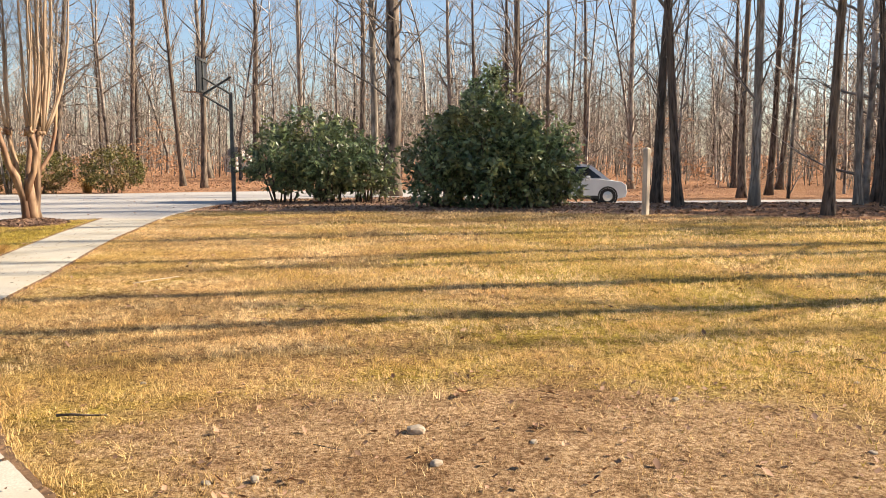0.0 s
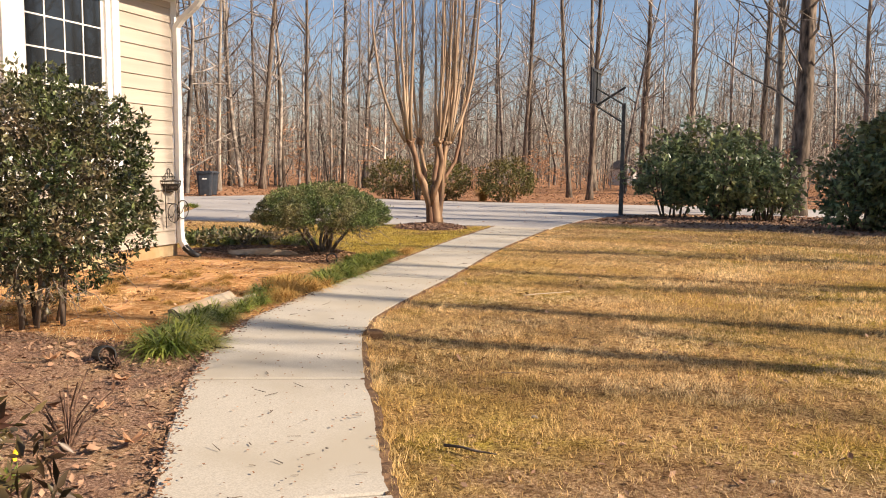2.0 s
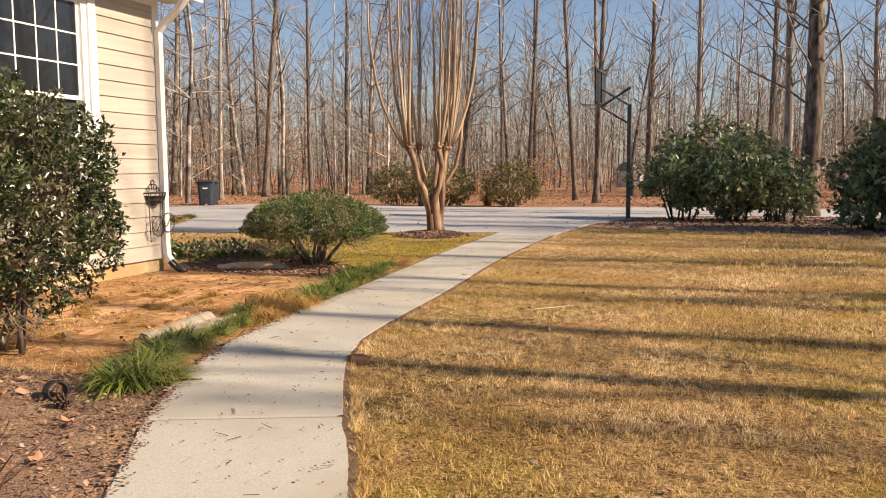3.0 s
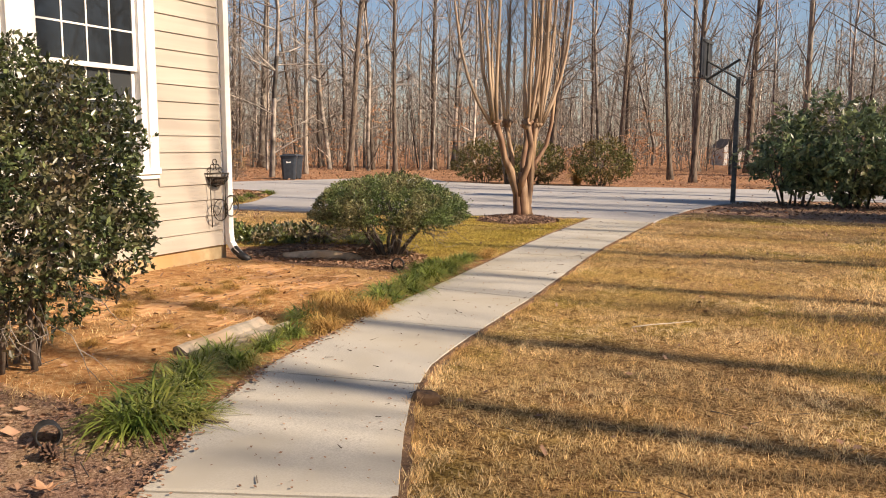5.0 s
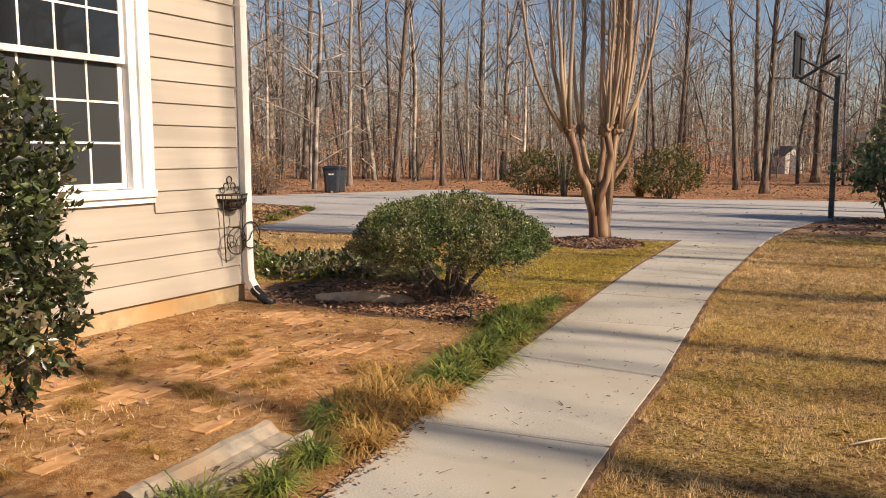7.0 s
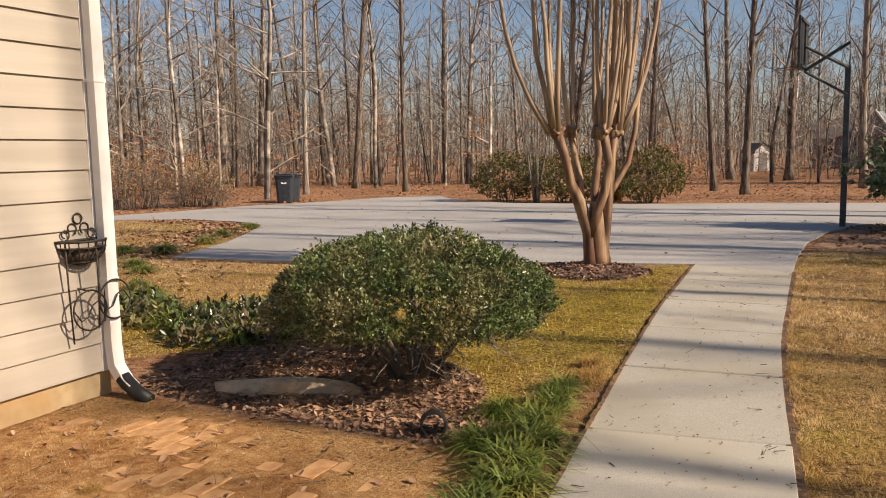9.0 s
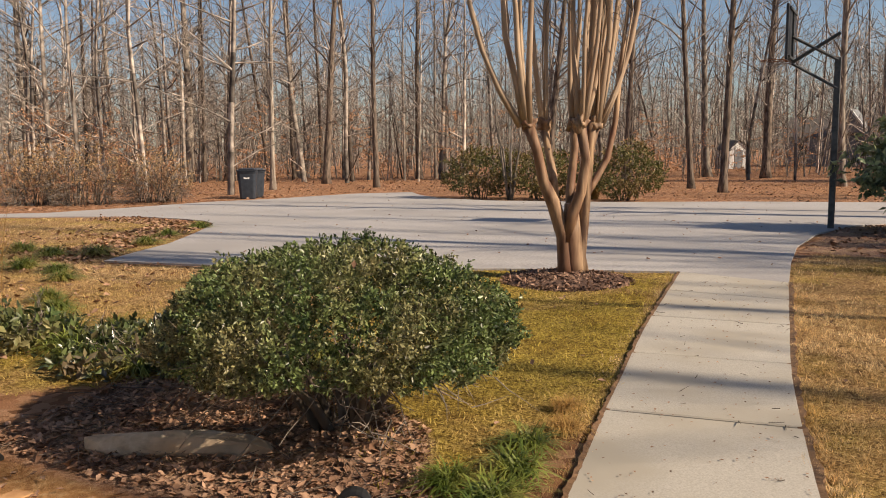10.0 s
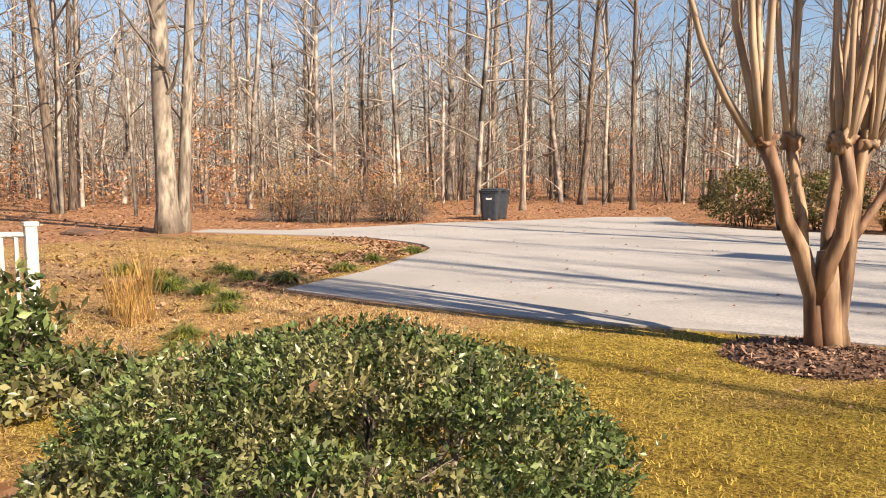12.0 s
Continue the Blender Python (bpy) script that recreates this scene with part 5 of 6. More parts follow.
for _ in range(34):
    a, b = wrng.uniform(1.2, 4.6), wrng.uniform(0.9, 2.6)
    x, y = by_wall(a, b)
    if inside(CLAY_BED, [x], [y])[0] > 0.1:
        tuft("dry_weed", wrng.choice(DRY_TUFT), on_ground(x, y, -0.01, wrng.uniform(0, 360), wrng.uniform(0.28, 0.5)), "small tan dry weed between clay pavers", "weed", "dry weeds on the patio")
TALL_GRASS = strap_clump(31, 46, 1.05, 0.008, DRY_STRAP, 0.55)
for x, y, s in ((-14.3, 14.75, 1.1), (-14.0, 14.5, 0.9), (-14.7, 14.6, 0.8)):
    tuft("ornamental_grass", TALL_GRASS, on_ground(x, y, 0, grng.uniform(0, 360), s), "tall golden dry ornamental grass clump", "ornamental grass", "dry grass clumps")
MOUND = strap_clump(33, 420, 1.1, 0.012, DRY_STRAP, 1.0)
tuft("ornamental_grass", MOUND, on_ground(-15.4, 36.4, 0, 40, 1.05), "tan mound of dry ornamental grass across the drive", "ornamental grass")


# ---- shrubs of the front bed and the far side ----
BRONZE = mat("bronze_leaf", (0.05, 0.035, 0.018), (0.17, 0.145, 0.05), 5, 0.42, 0, (0.085, 0.04, 0.03), 2.5, island=0.45, through_light=0.12)
shrub("bronze_shrub", on_ground(-3.18, 4.08), 0.50, 0.48, 0.12, 0.90, 4200, 0.075, BRONZE, "bronze-green shrub with long narrow leaves beside the path", 41, lumps=0.35, stems=12, gap=0.1, open_=0.7, per=7, slim=0.65)
shrub("bronze_shrub", on_ground(-3.85, 4.75), 0.42, 0.40, 0.06, 0.66, 2000, 0.075, BRONZE, "low bronze-green shrub with long narrow leaves", 42, lumps=0.3, stems=9, gap=0.1, open_=0.7, per=7, slim=0.65)
shrub("ivy_patch", on_ground(-11.75, 13.35), 0.7, 0.5, -0.05, 0.26, 1700, 0.085, BOX_LEAF, "dark green ground ivy spreading behind the house corner", 46, "ivy", lumps=0.4, stems=5, open_=0.7)
shrub("ivy_patch", on_ground(-10.25, 13.8), 0.8, 0.75, -0.05, 0.15, 3000, 0.075, HOLLY, "low dark green ivy patch by the house corner", 45, "ivy", lumps=0.4, stems=5, open_=0.7)
shrub("broadleaf_shrub", on_ground(-12.9, 13.05), 0.6, 0.5, 0.05, 0.72, 1300, 0.11, BOX_LEAF, "bright green broad-leaved shrub beside the railing", 44, lumps=0.3, open_=0.5)
BRUSH_LEAF = mat("brush_leaf", (0.26, 0.17, 0.085), (0.42, 0.29, 0.15), 4, 0.8, 0, (0.30, 0.15, 0.09), 1.0, island=0.4)
for x, y, rx, z1, sd in ((-28.2, 25.9, 1.4, 2.1, 51), (-27.5, 28.0, 1.2, 1.8, 52), (-29.6, 25.0, 1.2, 1.9, 53)):
    shrub("brush", on_ground(x, y), rx, rx, 0.1, z1, 4800, 0.07, BRUSH_LEAF, "tangled tan leafless brush at the drive's edge", sd, "brush", 34, 0.3, "brush by the drive", 0.8, open_=0.8, twig_sprays=240)


def pansy(x, y, s):
    t = thing("pansy", on_ground(x, y, 0, 30, s), "small yellow pansy in leaf mulch", "flower", "pansies")
    rs = np.random.RandomState(int(-x * 100))
    al = rs.normal(size=(26, 3)) * np.array([[1, 1, 0.4]]) + np.array([[0, 0, 0.4]])
    v, f = leaves(np.zeros((26, 3)) + [[0, 0, 0.02]], al, rs.uniform(0.06, 0.11, 26), 0.03, 0.15, rs)
    part("leaf_rosette", fast_mesh("leaf_rosette", v, f, STRAP), STRAP, t)
    part("stalk", Geo().tube([(0, 0, 0), (0.01, 0, 0.07), (0.02, 0, 0.13)], [0.004, 0.003, 0.003], 5), STRAP, t)
    for k in range(5):
        a = 6.2832 * k / 5
        c = Vector((0.02, 0, 0.14))
        d, w = Vector((0.5, math.cos(a), math.sin(a))).normalized() * 0.03, Vector((0, -math.sin(a), math.cos(a))) * 0.016
        part("petal", Geo().add([c, c + d * 0.6 + w, c + d, c + d * 0.6 - w, c + d * 0.55 + Vector((0.004, 0, 0))], [(0, 1, 4), (1, 2, 4), (2, 3, 4), (3, 0, 4)]), PETAL, t)


for x, y, s in ((-4.28, 5.42, 1.0), (-4.12, 5.2, 1.1), (-4.40, 5.25, 0.8)):
    pansy(x, y, s)


def young_tree():
    rng = random.Random(61)
    t = thing("young_tree", on_ground(-17.7, 34.6), "slender leafless multi-stemmed tree between shrubs", "tree")
    segs = []
    for k in range(6):
        a = k * 1.05
        d = Vector((math.cos(a) * 0.16, math.sin(a) * 0.16, 1))
        p = [Vector((math.cos(a) * 0.06, math.sin(a) * 0.06, -0.1))]
        for j in range(1, 6):
            p.append(p[0] + d * (0.85 * j) + Vector((rng.gauss(0, 0.04), rng.gauss(0, 0.04), 0)))
        part("stem", Geo().tube(p, [0.04, 0.034, 0.028, 0.022, 0.016, 0.01], 6), PALE_BARK, t, "", True)
        for j in range(2, 6):
            for _ in range(4):
                branch_segments(rng, p[j], d + Vector((rng.gauss(0, 0.5), rng.gauss(0, 0.5), 0.2)), rng.uniform(0.6, 1.3), 0.01, 1, segs, 0, 3)
    v, f = sticks(segs)
    part("crown", fast_mesh("crown", v, f, TWIG), TWIG, t)


young_tree()


# ---- wall planter ----
def wall_planter():
    """Wrought-iron planter on the wall: crest of curls, half-round basket, three legs and two ringed scrolls."""
    t = thing("wall_planter", HOUSE @ pose(0.22, 0.02, 0), "rusty wrought-iron wall planter with scrolls and basket", "wall planter")

    def ring(c, r, a0, a1, plane, w=0.006, n=16, grow=1.0):
        pts = []
        for k in range(n + 1):
            a = radians(a0 + (a1 - a0) * k / n)
            q = r * (1 + (grow - 1) * k / n)
            u, w2 = math.cos(a) * q, math.sin(a) * q
            pts.append((c[0] + u, c[1], c[2] + w2) if plane == "xz" else (c[0] + u, c[1] + w2, c[2]))
        return Geo().tube(pts, [w] * (n + 1), 6)

    for z, r, w in ((1.03, 0.16, 0.008), (0.99, 0.155, 0.006), (0.90, 0.10, 0.006)):
        part("basket_hoop", ring((0, 0, z), r, 0, 180, "xy", w), IRON, t, "", True)
    part("back_rail", Geo().tube([(-0.22, 0, 1.03), (0.17, 0, 1.03)], [0.008, 0.008], 6), IRON, t)
    for k in range(9):
        a = radians(10 + 20 * k)
        part("basket_rib", Geo().tube([(0.16 * math.cos(a), 0.16 * math.sin(a), 1.03), (0.15 * math.cos(a), 0.15 * math.sin(a), 0.96), (0.10 * math.cos(a), 0.10 * math.sin(a), 0.90), (0, 0, 0.87)], [0.004] * 4, 5), IRON, t)
    part("liner", Geo().lathe([(0.001, 0.89), (0.09, 0.905), (0.145, 0.99), (0.13, 0.985), (0.001, 0.93)], 14, (0, 0.0, 0)), BARK, t, "dark coir liner", True)
    for c, r, a0, a1 in (((-0.10, 0.005, 1.07), 0.035, -90, 260), ((0.10, 0.005, 1.07), 0.035, 270, -80), ((-0.05, 0.005, 1.105), 0.04, -60, 230), ((0.05, 0.005, 1.105), 0.04, 240, -50), ((0, 0.005, 1.165), 0.032, 0, 360)):
        part("curl", ring(c, r, a0, a1, "xz", 0.005, 14, 0.55 if a1 != 360 else 1.0), IRON, t, "", True)
    for x, y, e in ((0.14, 0.05, 0.40), (0.0, 0.15, 0.50), (-0.14, 0.05, 0.50)):
        part("leg", Geo().tube([(x, y, 1.02), (x * 0.97, y, 0.75), (x * 0.85, y * 0.9, e)], [0.007, 0.006, 0.006], 6), IRON, t, "", True)
    for cx, cz in ((0.03, 0.60), (-0.165, 0.64)):
        part("scroll_ring", ring((cx, 0.10, cz), 0.125, 0, 360, "xz", 0.006, 22), IRON, t, "", True)
        part("scroll", Geo().tube([(cx - 0.12, 0.10, cz - 0.02), (cx - 0.07, 0.10, cz + 0.05), (cx - 0.02, 0.10, cz + 0.03), (cx + 0.02, 0.10, cz - 0.04), (cx + 0.07, 0.10, cz - 0.06), (cx + 0.12, 0.10, cz + 0.01)], [0.005] * 6, 5), IRON, t, "", True)
        part("scroll_stay", Geo().tube([(cx, 0.10, cz + 0.12), (cx, 0.0, cz + 0.13)], [0.005, 0.005], 5), IRON, t)


wall_planter()


# ---- drains, trough, stones ----
def trough():
    """A concrete channel with two raised sides."""
    a, b = Vector((-6.27, 8.50, 0)), Vector((-6.42, 9.40, 0))
    d = (b - a).normalized()
    n = Vector((d.y, -d.x, 0))
    prof = [(-0.16, -0.05), (-0.17, 0.075), (-0.145, 0.095), (-0.11, 0.085), (-0.06, 0.03), (0.03, 0.022), (0.09, 0.07), (0.12, 0.085), (0.15, 0.07), (0.15, -0.05)]
    v = []
    rng = random.Random(2)
    for i in range(9):
        c = a.lerp(b, i / 8)
        for w, z in prof:
            v.append(c + n * (w + rng.uniform(-0.004, 0.004)) + Vector((0, 0, z * (0.6 + 0.2 * i / 8) + rng.uniform(-0.003, 0.003))))
    k = len(prof)
    f = [(i * k + j, i * k + k + j, i * k + k + (j + 1) % k, i * k + (j + 1) % k) for i in range(8) for j in range(k)] + [tuple(range(k)), tuple(reversed(range(8 * k, 9 * k)))]
    single("splash_trough", Geo().add(v, f).mesh("splash_trough", STONE), Matrix(), "weathered concrete splash trough lying beside the path", "splash block")


trough()


def drain_pipe(x, y, r, turn, length, label):
    """A corrugated pipe with an open mouth."""
    g = Geo()
    prof = []
    n = int(length / 0.018)
    for k in range(n + 1):
        prof.append((r * (1.0 if k % 2 else 0.88), k * 0.018))
    prof = [(r * 0.80, n * 0.018)] + [(r * 0.80, 0.0)] + prof
    g.lathe(prof, 18)
    m = on_ground(x, y, r * 0.9) @ pose(0, 0, 0, 0, 0, turn) @ pose(0, 0, 0, 102, 0, 0)
    single("drain_pipe", g.mesh("drain_pipe", BLACK), m, label, "drain pipe")


drain_pipe(-5.56, 7.05, 0.062, -118, 0.17, "black corrugated drain pipe end in leaf mulch")
drain_pipe(-7.28, 12.22, 0.075, -145, 0.16, "black corrugated drain pipe mouth by border grass")


def stone(x, y, sx, sy, sz, turn, seed, label, material=None, name="stone", group=""):
    bm = bmesh.new()
    bmesh.ops.create_icosphere(bm, subdivisions=2, radius=1)
    for v in bm.verts:
        k = 1 + 0.28 * noise.noise(v.co * 1.7 + Vector((seed, 0, 0)))
        p = v.co * k
        v.co = Vector((math.copysign(abs(p.x) ** 0.7, p.x) * sx, math.copysign(abs(p.y) ** 0.7, p.y) * sy, p.z * sz))
    me = bpy.data.meshes.new(name)
    bm.to_mesh(me)
    bm.free()
    me.materials.append(material or STONE)
    single(name, me, on_ground(x, y, sz * 0.35, turn), label, "stone", group)


stone(-8.58, 12.44, 0.5, 0.095, 0.075, 28, 1, "long flat concrete edging stone in the shrub bed", STONE, "edging_stone")
for k, (x, y, s) in enumerate(((-1.15, 6.41, 0.10), (-1.05, 6.0, 0.06), (-0.6, 6.25, 0.05), (-1.8, 5.84, 0.05), (-1.99, 5.8, 0.045), (-2.76, 7.26, 0.04), (0.25, 6.9, 0.045), (-2.3, 5.62, 0.05), (0.9, 6.1, 0.04), (-0.2, 7.6, 0.035), (1.4, 7.2, 0.04), (-1.6, 6.9, 0.03))):
    stone(x, y, s * 0.5, s * 0.36, s * 0.26, k * 37, k + 3, "small pale stone half sunk in bare soil", None, "stone", "stones on the lawn")


stone(-27.2, 17.9, 0.75, 0.4, 0.10, 10, 40, "low dark heap of wet leaves in the litter", MULCH, "leaf_mound")


def fallen_stick(a, b, r, label):
    """A thin crooked stick lying on the ground."""
    rng = random.Random(int(r * 9000))
    p, q = Vector((*a, 0.03)), Vector((*b, 0.035))
    side = (q - p).cross(Vector((0, 0, 1))) * 0.06
    pts = [p, p.lerp(q, 0.3) + side * rng.uniform(-1, 1), p.lerp(q, 0.65) + side * rng.uniform(-1, 1), q]
    single("fallen_stick", Geo().tube([v - p for v in pts], [r, r * 0.9, r * 0.75, r * 0.4], 6, True, 0.1, rng).mesh("fallen_stick", WOOD if r < 0.007 else BARK, True), pose(*p), label, "stick", "sticks on the ground")


fallen_stick((-4.12, 10.81), (-3.79, 11.25), 0.005, "thin pale dry stick lying on straw lawn")
fallen_stick((-2.96, 6.6), (-2.7, 6.59), 0.008, "crooked brown stick lying on the lawn")
fallen_stick((-5.23, 7.6), (-5.06, 7.67), 0.009, "short brown twig on the path's edge")


def lobed_leaf(x, y, size, turn, label):
    """A curled, lobed dead leaf with a stalk."""
    g, n = Geo(), 20
    ring = []
    for k in range(n):
        a = 6.2832 * k / n
        r = size * (0.34 + 0.16 * math.cos(5 * a) + 0.10 * math.cos(a))
        ring.append((r * math.cos(a), r * math.sin(a), 0.012 + 0.9 * r * r / size + 0.006 * math.sin(3 * a)))
    v = [(0, 0, 0.012)] + ring + [(0, 0, 0.009)] + [(p[0], p[1], p[2] - 0.003) for p in ring]
    f = [(0, 1 + k, 1 + (k + 1) % n) for k in range(n)] + [(n + 1, n + 2 + (k + 1) % n, n + 2 + k) for k in range(n)]
    f += [(1 + k, n + 2 + k, n + 2 + (k + 1) % n, 1 + (k + 1) % n) for k in range(n)]
    t = thing("fallen_leaf", on_ground(x, y, 0.012, turn), label, "leaf", "large fallen leaves")
    part("blade", g.add(v, f), RUST_LEAF, t)
    part("stalk", Geo().tube([(-0.2 * size, 0, 0.012), (-0.5 * size, 0.02, 0.02), (-0.8 * size, 0.03, 0.03)], [0.003, 0.0025, 0.002], 5), BARK, t)


for x, y, size, turn in ((-4.25, 6.0, 0.15, 20), (-4.75, 6.3, 0.10, 140), (-5.1, 6.75, 0.11, 260), (-5.9, 6.9, 0.12, 70), (-0.9, 7.0, 0.07, 200)):
    lobed_leaf(x, y, size, turn, "large curled tan fallen leaf with lobes")
stone(-4.48, 8.54, 0.085, 0.06, 0.05, 30, 77, "dark clod of soil at the turf's edge", SOIL, "soil_clod")


# ---- bins, post, railing ----
def wheelie_bin(x, y, turn, label):
    t = thing("wheelie_bin", on_ground(x, y, 0, turn), label, "trash can", "trash cans by the drive")
    g = Geo()
    rings = ((0.0, 0.23, 0.25), (0.04, 0.245, 0.27), (0.9, 0.30, 0.34), (0.96, 0.32, 0.36), (1.0, 0.32, 0.36))
    n = 5
    vs = []
    for z, a, b in rings:
        for k in range(20):
            q = 6.2832 * k / 20
            c, s = math.cos(q), math.sin(q)
            vs.append((math.copysign(abs(c) ** 0.35, c) * a * 1.12, math.copysign(abs(s) ** 0.35, s) * b * 1.05, z))
    g.add(vs, [(i * 20 + k, i * 20 + (k + 1) % 20, i * 20 + 20 + (k + 1) % 20, i * 20 + 20 + k) for i in range(n - 1) for k in range(20)] + [tuple(reversed(range(20)))])
    part("body", g, BIN, t)
    lid = part("lid", Geo().box(-0.35, 0.35, -0.40, 0.40, 1.0, 1.05, 0.02).box(-0.28, 0.28, -0.32, 0.32, 1.05, 1.09, 0.02), BIN, t)
    part("lid_handle", Geo().tube([(-0.2, -0.40, 1.03), (-0.2, -0.44, 1.03), (0.2, -0.44, 1.03), (0.2, -0.40, 1.03)], [0.012] * 4, 6), BIN, lid)
    part("handle", Geo().tube([(-0.26, 0.36, 0.95), (-0.26, 0.44, 0.97), (0.26, 0.44, 0.97), (0.26, 0.36, 0.95)], [0.015] * 4, 6), BIN, t)
    if turn < 60:
        part("sticker", Geo().box(-0.10, 0.10, -0.345, -0.332, 0.72, 0.90), VINYL, t, "pale worn label")
    for s in (-1, 1):
        w = Geo().lathe([(0.001, 0), (0.11, 0), (0.12, 0.012), (0.12, 0.05), (0.11, 0.06), (0.001, 0.06)], 16).moved(pose(s * 0.27 - 0.03, 0.27, 0.12, 0, 90, 0))
        part("wheel", w, RUBBER, t)


wheelie_bin(-26.55, 31.25, 38, "dark blue wheeled trash can beside the drive")
wheelie_bin(-27.1, 32.15, 60.5, "second dark trash can behind the first")

post = thing("wood_post", on_ground(3.52, 20.2, 0, 42), "pale weathered square wooden post by the lawn", "post")
part("shaft", Geo().box(-0.06, 0.06, -0.06, 0.06, -0.3, 1.42, 0.008), WOOD, post)
part("cap", Geo().add([(-0.065, -0.065, 1.42), (0.065, -0.065, 1.42), (0.065, 0.065, 1.42), (-0.065, 0.065, 1.42), (0, 0, 1.47)], [(0, 1, 4), (1, 2, 4), (2, 3, 4), (3, 0, 4), (3, 2, 1, 0)]), WOOD, post)


def railing():
    t = thing("porch_railing", on_ground(-13.95, 13.62), "white wooden porch railing beside the house", "railing")
    d = Vector((-0.45, -0.89, 0)).normalized()
    for k in (0.0, 1.5):
        c = d * k
        part("newel_post", Geo().box(c.x - 0.05, c.x + 0.05, c.y - 0.05, c.y + 0.05, -0.2, 1.06, 0.006), WHITE, t)
        part("newel_cap", Geo().box(c.x - 0.065, c.x + 0.065, c.y - 0.065, c.y + 0.065, 1.06, 1.10, 0.01), WHITE, t)
    for z, w in ((0.98, 0.03), (0.16, 0.025)):
        part("rail", Geo().tube([d * 0.04 + Vector((0, 0, z)), d * 1.46 + Vector((0, 0, z))], [w, w], 6), WHITE, t)
    for k in range(1, 12):
        c = d * (0.125 * k)
        part("baluster", Geo().box(c.x - 0.016, c.x + 0.016, c.y - 0.016, c.y + 0.016, 0.16, 0.98), WHITE, t)


railing()


# ---- car ----
def car():
    """A small silver crossover seen from its side, nose towards +x."""
    t = thing("car", on_ground(4.55, 36.0, 0.0), "silver crossover car parked on the drive beyond shrubs", "car")
    W = 0.88
    prof = [(-2.05, 0.32), (-2.12, 0.55), (-2.10, 0.85), (-2.0, 1.02), (1.15, 1.02), (1.45, 0.98), (1.90, 0.90), (2.08, 0.76), (2.12, 0.5), (2.05, 0.30), (1.75, 0.24), (-1.75, 0.24)]
    g = Geo()
    k = len(prof)
    rows = ((-W, 0.03), (-W + 0.08, 0.0), (W - 0.08, 0.0), (W, 0.03))
    v = [(x * (1 - e * 0.5), y, z - (e if z > 0.9 else 0)) for y, e in rows for x, z in prof]
    g.add(v, [(i * k + j, i * k + (j + 1) % k, i * k + k + (j + 1) % k, i * k + k + j) for i in range(3) for j in range(k)] + [tuple(reversed(range(k))), tuple(range(3 * k, 4 * k))])
    part("body", g, CAR, t)
    cab = [(-1.98, 1.0), (-1.80, 1.50), (-1.55, 1.60), (0.35, 1.62), (0.70, 1.55), (1.42, 0.98)]
    g = Geo()
    c = len(cab)
    v = [(x, y * (1.0 if z < 1.1 else 0.80), z) for y in (-W + 0.03, W - 0.03) for x, z in cab]
    g.add(v, [(j, (j + 1) % c, c + (j + 1) % c, c + j) for j in range(c)] + [tuple(reversed(range(c))), tuple(range(c, 2 * c))])
    part("cabin", g, CAR, t)

    def on_side(pts, y0, sgn):
        v = [(x, sgn * ((W - 0.03) * (1 - 0.20 * (z - 1.0) / 0.55) + y0), z) for x, z in pts]
        w = [(p[0], p[1] - sgn * 0.02, p[2]) for p in v]
        n = len(pts)
        return Geo().add(v + w, [tuple(range(n)), tuple(reversed(range(n, 2 * n)))] + [(i, n + i, n + (i + 1) % n, (i + 1) % n) for i in range(n)])

    for sgn in (-1, 1):
        for pts in (((-1.78, 1.06), (-1.62, 1.44), (-1.2, 1.49), (-1.15, 1.06)), ((-1.08, 1.06), (-1.1, 1.50), (-0.22, 1.52), (-0.18, 1.06)), ((-0.10, 1.06), (-0.13, 1.52), (0.52, 1.50), (1.08, 1.06))):
            part("side_window", on_side(pts, 0.012, sgn), CAR_GLASS, t)
        for x in (-1.32, 1.32):
            tyre = part("tyre", Geo().lathe([(0.2, -0.1), (0.30, -0.105), (0.33, -0.08), (0.33, 0.08), (0.30, 0.105), (0.2, 0.1), (0.2, -0.1)], 24).moved(pose(x, sgn * (W - 0.08), 0.33, 90, 0, 0)), RUBBER, t)
            part("rim", Geo().lathe([(0.001, 0.06), (0.07, 0.085), (0.2, 0.07), (0.2, -0.07), (0.07, -0.085), (0.001, -0.06)], 10).moved(pose(x, sgn * (W - 0.06), 0.33, 90, 0, 0)), CHROME, tyre)
            part("wheel_arch", Geo().lathe([(0.34, -0.02), (0.40, -0.02), (0.40, 0.02), (0.34, 0.02), (0.34, -0.02)], 24).moved(pose(x, sgn * (W - 0.005), 0.33, 90, 0, 0)), BLACK, t)
        part("mirror", Geo().box(0.42, 0.58, sgn * 0.98 - 0.1, sgn * 0.98 + 0.1, 1.02, 1.15, 0.03), CAR, t)
        part("headlight", Geo().box(1.86, 2.08, sgn * 0.68 - 0.16, sgn * 0.68 + 0.16, 0.68, 0.80, 0.03), CHROME, t)
        part("tail_light", Geo().box(-2.13, -1.98, sgn * 0.74 - 0.1, sgn * 0.74 + 0.1, 0.78, 1.0, 0.02), RIM, t)
        for x in (-1.12, -0.34):
            part("door_handle", Geo().box(x - 0.09, x + 0.03, sgn * 0.885 - 0.012, sgn * 0.885 + 0.012, 0.88, 0.91), CHROME, t)
        part("sill", Geo().box(-0.95, 0.95, sgn * 0.87 - 0.02, sgn * 0.87 + 0.02, 0.24, 0.36, 0.01), BLACK, t)


car()


